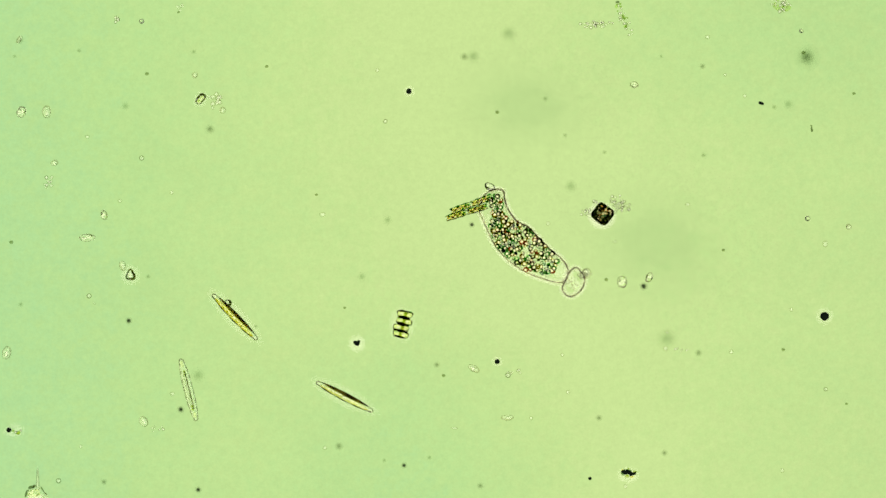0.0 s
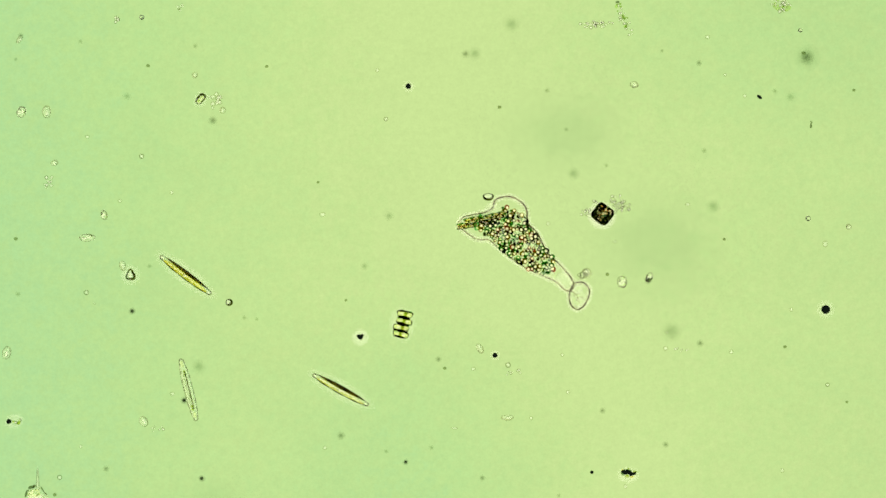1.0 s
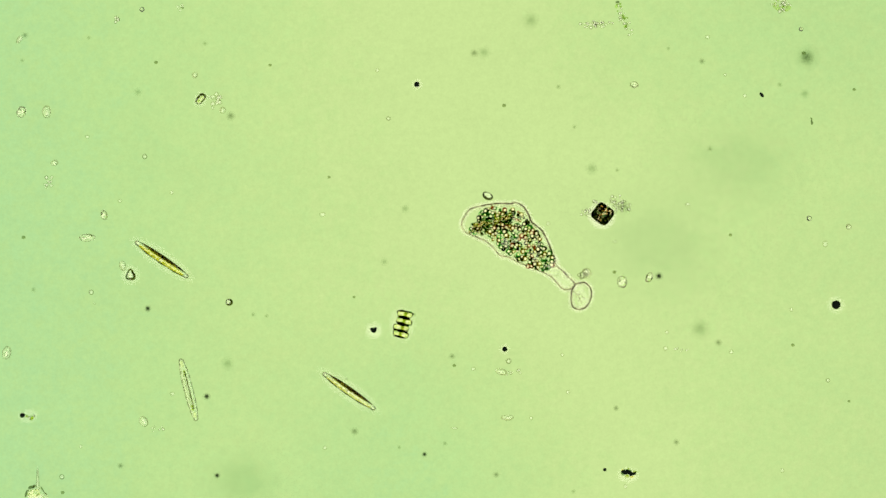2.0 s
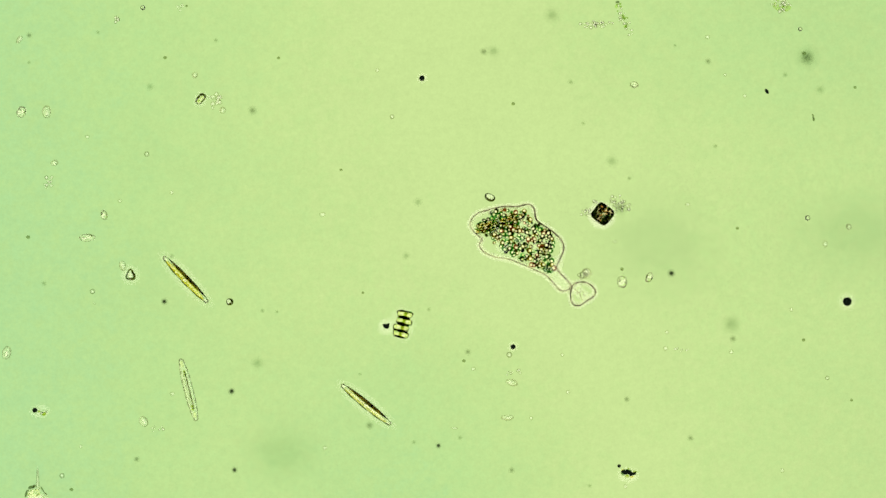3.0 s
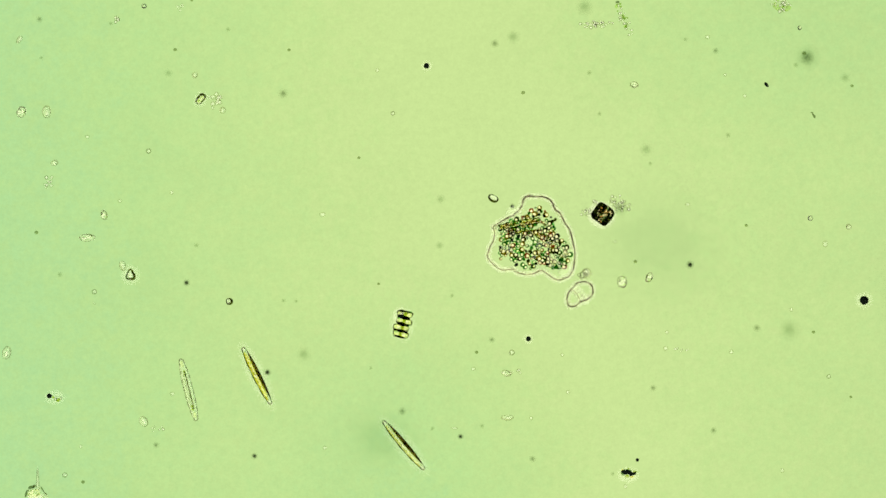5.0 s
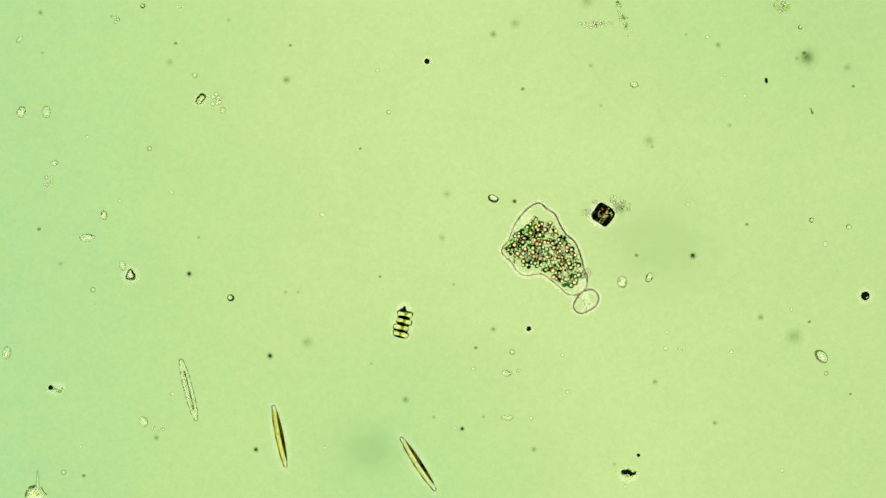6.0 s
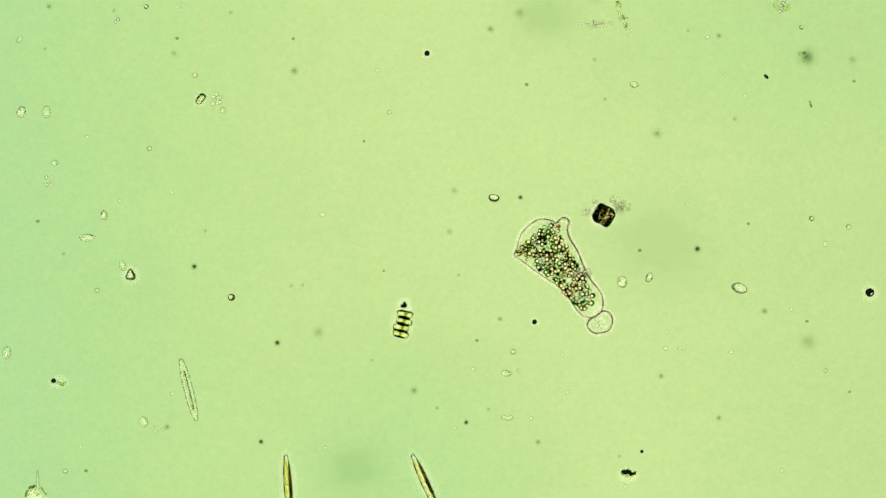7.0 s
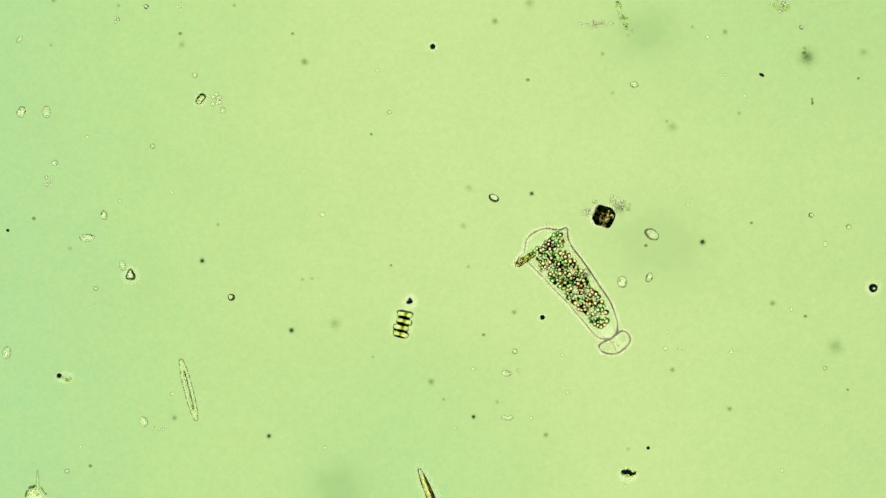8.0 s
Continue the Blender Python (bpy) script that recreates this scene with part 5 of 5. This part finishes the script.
def motions():
    # how far the current has carried things: one at 0 s, nought at 3.5 s, one again at 8 s
    flow_u = (1.0, 1.0, 0.95, 0.77, 0.25, 0.0, 0.05, 0.29, 0.50, 0.53, 0.67, 0.70, 1.0)
    flow_v = (1.0, 0.81, 0.54, 0.46, 0.08, 0.0, 0.16, 0.21, 0.57, 0.68, 0.79, 0.92, 1.0)
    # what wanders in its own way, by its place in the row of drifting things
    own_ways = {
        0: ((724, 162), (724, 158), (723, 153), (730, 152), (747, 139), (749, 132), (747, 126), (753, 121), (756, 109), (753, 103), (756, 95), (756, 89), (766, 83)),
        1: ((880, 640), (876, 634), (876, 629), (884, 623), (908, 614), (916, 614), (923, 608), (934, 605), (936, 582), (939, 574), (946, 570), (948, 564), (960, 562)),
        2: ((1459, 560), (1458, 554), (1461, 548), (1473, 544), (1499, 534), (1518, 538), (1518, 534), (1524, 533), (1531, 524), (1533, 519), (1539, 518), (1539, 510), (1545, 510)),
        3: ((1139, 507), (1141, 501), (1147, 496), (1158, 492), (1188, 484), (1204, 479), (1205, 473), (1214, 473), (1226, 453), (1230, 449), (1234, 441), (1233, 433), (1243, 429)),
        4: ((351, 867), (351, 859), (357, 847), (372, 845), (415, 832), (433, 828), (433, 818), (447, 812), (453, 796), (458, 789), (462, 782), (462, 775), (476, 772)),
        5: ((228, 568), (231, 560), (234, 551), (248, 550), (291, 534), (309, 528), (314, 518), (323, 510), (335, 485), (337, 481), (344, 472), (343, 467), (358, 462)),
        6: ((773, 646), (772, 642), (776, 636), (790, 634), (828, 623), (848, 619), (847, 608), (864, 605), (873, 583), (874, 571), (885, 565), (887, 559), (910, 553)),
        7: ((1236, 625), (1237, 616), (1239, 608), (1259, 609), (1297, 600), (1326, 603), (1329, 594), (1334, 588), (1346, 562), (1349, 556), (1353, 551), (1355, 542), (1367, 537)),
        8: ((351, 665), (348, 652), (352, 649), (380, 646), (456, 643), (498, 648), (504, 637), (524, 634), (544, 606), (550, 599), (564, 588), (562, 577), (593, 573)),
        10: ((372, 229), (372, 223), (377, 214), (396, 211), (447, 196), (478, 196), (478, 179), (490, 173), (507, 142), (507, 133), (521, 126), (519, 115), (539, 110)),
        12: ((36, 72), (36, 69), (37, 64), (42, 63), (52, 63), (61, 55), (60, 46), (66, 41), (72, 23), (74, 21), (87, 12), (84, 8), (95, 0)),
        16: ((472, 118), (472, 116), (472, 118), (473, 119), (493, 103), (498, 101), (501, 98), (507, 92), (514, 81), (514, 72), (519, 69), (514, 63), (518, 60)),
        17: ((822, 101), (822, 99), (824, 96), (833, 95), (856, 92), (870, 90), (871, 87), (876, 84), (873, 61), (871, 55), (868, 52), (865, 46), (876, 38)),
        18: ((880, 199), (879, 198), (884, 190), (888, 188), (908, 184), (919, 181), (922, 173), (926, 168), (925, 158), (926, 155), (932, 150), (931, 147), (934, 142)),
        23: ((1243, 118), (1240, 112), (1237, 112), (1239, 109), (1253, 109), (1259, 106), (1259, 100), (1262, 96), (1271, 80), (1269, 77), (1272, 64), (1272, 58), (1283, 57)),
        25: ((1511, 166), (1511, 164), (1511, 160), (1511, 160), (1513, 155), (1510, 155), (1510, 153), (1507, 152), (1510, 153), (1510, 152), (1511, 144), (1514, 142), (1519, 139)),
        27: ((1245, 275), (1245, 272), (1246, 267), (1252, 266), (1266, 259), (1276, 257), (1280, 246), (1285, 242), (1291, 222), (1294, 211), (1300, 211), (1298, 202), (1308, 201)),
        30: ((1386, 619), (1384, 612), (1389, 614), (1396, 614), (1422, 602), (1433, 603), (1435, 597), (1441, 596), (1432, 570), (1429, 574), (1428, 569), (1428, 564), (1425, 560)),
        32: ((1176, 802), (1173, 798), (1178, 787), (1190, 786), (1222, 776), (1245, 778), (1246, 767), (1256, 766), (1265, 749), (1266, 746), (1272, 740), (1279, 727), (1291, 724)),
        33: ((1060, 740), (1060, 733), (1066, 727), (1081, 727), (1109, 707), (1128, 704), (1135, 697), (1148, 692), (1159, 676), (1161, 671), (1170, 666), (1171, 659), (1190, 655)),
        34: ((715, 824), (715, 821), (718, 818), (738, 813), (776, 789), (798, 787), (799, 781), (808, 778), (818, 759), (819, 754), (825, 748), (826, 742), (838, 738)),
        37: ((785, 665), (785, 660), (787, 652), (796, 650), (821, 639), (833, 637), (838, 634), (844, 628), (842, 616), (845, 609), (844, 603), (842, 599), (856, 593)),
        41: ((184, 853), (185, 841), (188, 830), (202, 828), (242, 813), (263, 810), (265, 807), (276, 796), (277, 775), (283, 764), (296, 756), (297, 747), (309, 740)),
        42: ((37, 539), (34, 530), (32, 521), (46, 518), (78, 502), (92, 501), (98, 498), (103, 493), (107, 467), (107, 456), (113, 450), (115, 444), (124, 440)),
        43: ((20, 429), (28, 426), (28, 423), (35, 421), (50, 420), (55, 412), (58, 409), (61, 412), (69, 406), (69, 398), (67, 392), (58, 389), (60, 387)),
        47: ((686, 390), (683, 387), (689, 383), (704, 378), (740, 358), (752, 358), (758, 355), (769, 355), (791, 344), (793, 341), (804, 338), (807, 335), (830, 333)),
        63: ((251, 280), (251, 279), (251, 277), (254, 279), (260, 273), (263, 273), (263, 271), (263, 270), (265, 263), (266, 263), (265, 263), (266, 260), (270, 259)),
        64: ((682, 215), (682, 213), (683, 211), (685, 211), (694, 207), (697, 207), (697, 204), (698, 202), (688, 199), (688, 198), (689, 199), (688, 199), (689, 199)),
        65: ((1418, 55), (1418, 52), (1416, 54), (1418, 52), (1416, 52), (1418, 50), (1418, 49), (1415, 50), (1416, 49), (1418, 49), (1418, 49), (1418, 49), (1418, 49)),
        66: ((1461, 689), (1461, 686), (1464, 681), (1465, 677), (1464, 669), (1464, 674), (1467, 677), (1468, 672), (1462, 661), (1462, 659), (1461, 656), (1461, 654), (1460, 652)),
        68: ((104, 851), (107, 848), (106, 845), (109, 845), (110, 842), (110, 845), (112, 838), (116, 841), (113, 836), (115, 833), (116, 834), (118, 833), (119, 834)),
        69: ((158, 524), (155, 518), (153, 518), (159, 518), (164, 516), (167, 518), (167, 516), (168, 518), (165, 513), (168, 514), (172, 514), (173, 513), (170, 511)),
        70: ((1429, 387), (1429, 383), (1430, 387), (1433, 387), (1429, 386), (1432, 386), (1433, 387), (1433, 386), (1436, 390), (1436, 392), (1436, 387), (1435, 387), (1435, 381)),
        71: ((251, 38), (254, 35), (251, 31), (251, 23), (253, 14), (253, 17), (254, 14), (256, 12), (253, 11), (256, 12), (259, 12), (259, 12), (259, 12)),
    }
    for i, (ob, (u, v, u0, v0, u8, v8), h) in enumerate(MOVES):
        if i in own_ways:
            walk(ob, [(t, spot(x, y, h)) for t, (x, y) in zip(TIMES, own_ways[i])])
            continue
        rows = []
        for t, a, b in zip(TIMES, flow_u, flow_v):
            ue, ve = (u0, v0) if t < 3.5 else (u8, v8)
            rows.append((t, spot(u + (ue - u) * a, v + (ve - v) * b, h)))
        walk(ob, rows)

    walk(SPOTS[0], [(t, pose(0, 0, 0, rx, 0, 40)) for t, rx in ((0.0, 190), (4.6, 180), (5.0, 115), (5.5, 45), (5.8, 38), (7.4, 25), (8.0, 12))])
    walk(SPECK, along(((632, 608, 0), (629, 603, 0), (638, 597, 0), (651, 591, 0), (684, 578, 0), (697, 578, 0), (700, 573, 10), (706, 566, 20), (715, 549, 30), (717, 545, 30), (716, 541, 40), (718, 537, 40), (726, 534, 50)), h=12))
    walk(LONG_SPECK, along(((1347, 183, -20), (1350, 181, -25), (1344, 172, -35), (1345, 170, -45), (1357, 162, -55), (1360, 159, -60), (1359, 154, -50), (1357, 152, -40), (1356, 143, -80), (1356, 138, -60), (1356, 136, -45), (1350, 135, -30), (1348, 133, -30)), h=2.5))
    walk(WORM, along(((1436, 228, 0), (1436, 222, -8), (1435, 221, -10), (1435, 219, -5), (1439, 209, 5), (1439, 215, 5), (1443, 211, 20), (1441, 207, 25), (1436, 197, 15), (1434, 191, 10), (1434, 185, 10), (1433, 182, 0), (1437, 180, 0))))
    walk(TAILED, along(((16, 761, 10), (18, 753, 15), (16, 746, 20), (27, 740, 15), (62, 726, 5), (74, 720, 0), (79, 712, -5), (84, 707, 0), (90, 686, 5), (90, 680, 10), (95, 674, 5), (97, 668, 5), (105, 665, 0))))
    walk(RING_CELL, along(((403, 536, 0), (404, 536, 0), (405, 535, 0), (405, 535, 0), (406, 534, 0), (408, 534, 0), (407, 534, 0), (405, 535, 0), (408, 527, 0), (409, 526, 0), (409, 526, 0), (409, 526, 0), (409, 526, 0))))
    walk(NEAR_CELL, along(((867, 330, -25), (866, 343, -8), (864, 348, 0), (863, 346, -28), (867, 349, -25), (871, 350, -18), (871, 349, -25), (873, 350, -30), (873, 351, -20), (873, 351, -20), (874, 350, -8), (874, 350, -10), (874, 350, -28))))
    times = (0.0, 5.0, 5.8, 6.0, 6.2, 6.4, 6.6, 6.8, 7.0, 7.2, 7.4, 7.6, 7.8, 8.0)
    walk(PASSER, along(((1790, 960, -70), (1620, 800, -60), (1485, 656, -50), (1454, 631, -46), (1438, 615, -48), (1415, 578, -52), (1385, 552, -28), (1348, 531, -24), (1309, 510, -20), (1288, 498, -32), (1251, 472, -20), (1208, 454, -28), (1173, 431, -33), (1154, 415, -32)), times))
    rows = ((0.0, 838, 652, -30, 0), (0.5, 825, 654, -25, 0), (1.0, 850, 618, -60, 30), (1.2, 851, 609, -60, 0), (1.4, 865, 615, -30, 0), (1.6, 872, 642, -30, 0), (1.7, 879, 652, -10, 0), (2.8, 895, 665, -40, 0), (3.0, 905, 677, -15, 0), (3.1, 902, 674, -15, 15), (3.2, 903, 664, -15, 30), (3.4, 897, 661, -15, 38), (8.0, 897, 661, -15, 38))
    walk(TUMBLER, [(t, spot(u, v, 4, turn - 90, tilt)) for t, u, v, turn, tilt in rows])
    walk(RUSHER, along(((1590, 480, 0), (1295, 375, 0), (1262, 366, 0), (1194, 357, 0), (1110, 366, 0), (1098, 370, 0), (1096, 370, 0)), (0.0, 0.9, 1.0, 1.3, 1.8, 3.0, 8.0), 8))
    walk(HAZE[0], along(((930, 190, 0), (1000, 240, 0), (1110, 285, 0), (1215, 275, 0), (1470, 390, 0), (1600, 450, 0), (1760, 560, 0)), (0.0, 1.0, 1.4, 1.7, 2.8, 3.6, 8.0), 46))
    walk(HAZE[1], along(((330, 980, 0), (500, 800, 0), (560, 780, 0), (680, 770, 0), (650, 800, 0), (600, 860, 0)), (0.0, 3.0, 3.6, 4.5, 6.2, 8.0), 50))
    walk(HAZE[2], along(((700, -190, 0), (760, -160, 0), (960, 30, 0), (1060, 50, 0), (1140, 60, 0)), (0.0, 5.0, 7.0, 7.5, 8.0), 54))

    # the two drifting diatoms: middle and turn
    walk(DIATOM_A, along(((416, 561, -45.5), (382, 527, -42), (329, 487, -37), (284, 458, -31.5), (329, 495, -46), (372, 540, -50), (401, 576, -53.5), (428, 614, -57), (495, 772, -78.5), (504, 812, -82.5), (510, 861, -86), (513, 914, -88), (516, 960, -90)), h=0))
    walk(DIATOM_B, along(((610, 702, -27.5), (592, 696, -23), (603, 690, -29), (611, 691, -33), (648, 716, -39), (669, 742, -42), (674, 748, -43.5), (694, 768, -47), (740, 821, -57), (747, 840, -63.5), (753, 855, -65.5), (757, 863, -66.5), (763, 881, -67.5)), h=0))

    # the crystal tips slowly over
    rows = []
    for t, u, v, turn, tilt in ((0.0, 1066, 379, -37, 0), (3.5, 1066, 379, -37, 4), (4.5, 1066, 379, -35, 8), (6.0, 1067, 380, -33, 14), (7.0, 1068, 381, -28, 20), (8.0, 1068, 383, -20, 28)):
        rows.append((t, spot(u, v, 17, turn + 45, tilt) @ pose(0, 0, 0, 0, 0, -45)))
    walk(CRYSTAL, rows)

    # the amoeba: its base goes with the body's middle, and every piece keeps its place in the flowing body
    mids = [sum(loop, Vector((0, 0))) / len(loop) for loop in HALVES]
    walk(AMOEBA, [(t, spot(m.x, m.y)) for t, m in zip(BODY_TIMES, mids)])
    skin_moves(BODY["membrane"], HALVES, mids)
    for piece, s, w in BODY["lobe"]:
        rows = []
        for t, loop, m in zip(BODY_TIMES, HALVES, mids):
            p = inside(loop, s, w) - m
            rows.append((t, near(p.x, -p.y, 7.5)))
        walk(piece, rows)
    walk(BODY["vacuole"], [(row[0], near(row[1][0] - m.x, m.y - row[1][1], 19, 40 + 8 * row[0])) for row, m in zip(flow_rows(), mids)])
    for piece, way, h, phase, roll in BODY["granule"]:
        walk(piece, [(t, near(p[0] - m.x, m.y - p[1], h, roll * 4 + 25 * math.sin(phase + t))) for t, p, m in zip(BODY_TIMES, way, mids)])
    # the vesicle goes with the tail and bends like a bean
    hubs = [sum(loop, Vector((0, 0))) / len(loop) for loop in BUBBLES]
    walk(VESICLE, [(t, spot(m.x, m.y)) for t, m in zip(BODY_TIMES, hubs)])
    skin_moves(VESICLE_SKIN, BUBBLES, hubs)
    for piece, s in VESICLE_LOBES:
        walk(piece, [(t, near((inside(loop, s, 0.5) - m).x, -(inside(loop, s, 0.5) - m).y, 7)) for t, loop, m in zip(BODY_TIMES, BUBBLES, hubs)])
    # the swallowed diatoms, whole at first, then broken in two
    first = ((833, 362, 20), (840, 373, 16.5), (858, 386, 11), (868, 388, 18), (869, 391, 16), (880, 392, 13), (882, 392, 13), (895, 389, 11), (900, 390, 7), (902, 391, 9), (913, 392, 8))
    second = ((826, 376, 17), (830, 388, 12), (846, 396, 9), (864, 397, 16), (866, 398, 15), (877, 402, 12), (878, 402, 12), (887, 401, 14), (893, 399, 8), (920, 407, -10), (930, 409, -14))
    later = (((910, 424, 32), (910, 434, 32), (926, 433, 32), (930, 441, 30), (930, 453, 32), (930, 459, 34)),
             ((943, 406, 25), (948, 412, 35), (955, 412, 50), (962, 420, 30), (968, 432, 20), (968, 438, 25)),
             ((940, 440, 20), (942, 450, 20), (955, 450, 10), (962, 452, 0), (985, 462, -45), (985, 466, -45)),
             ((980, 440, -50), (988, 448, -50), (1003, 455, -52), (1012, 466, -55), (1018, 494, -50), (1022, 503, -50)))
    for k, rod in enumerate(BODY["rod"]):
        rows = []
        for u, v, turn in (first, second)[k // 2]:
            d = 19.3 if k % 2 else -19.3
            rows.append((u + d * math.cos(radians(turn)), v - d * math.sin(radians(turn)), turn))
        rows += later[k]
        walk(rod, [(t, near(u - m.x, m.y - v, (21, 20, 13, 10)[k] if t < 5 else (10, 8, 6, 6)[k], turn)) for t, (u, v, turn), m in zip(BODY_TIMES, rows, mids)])


motions()
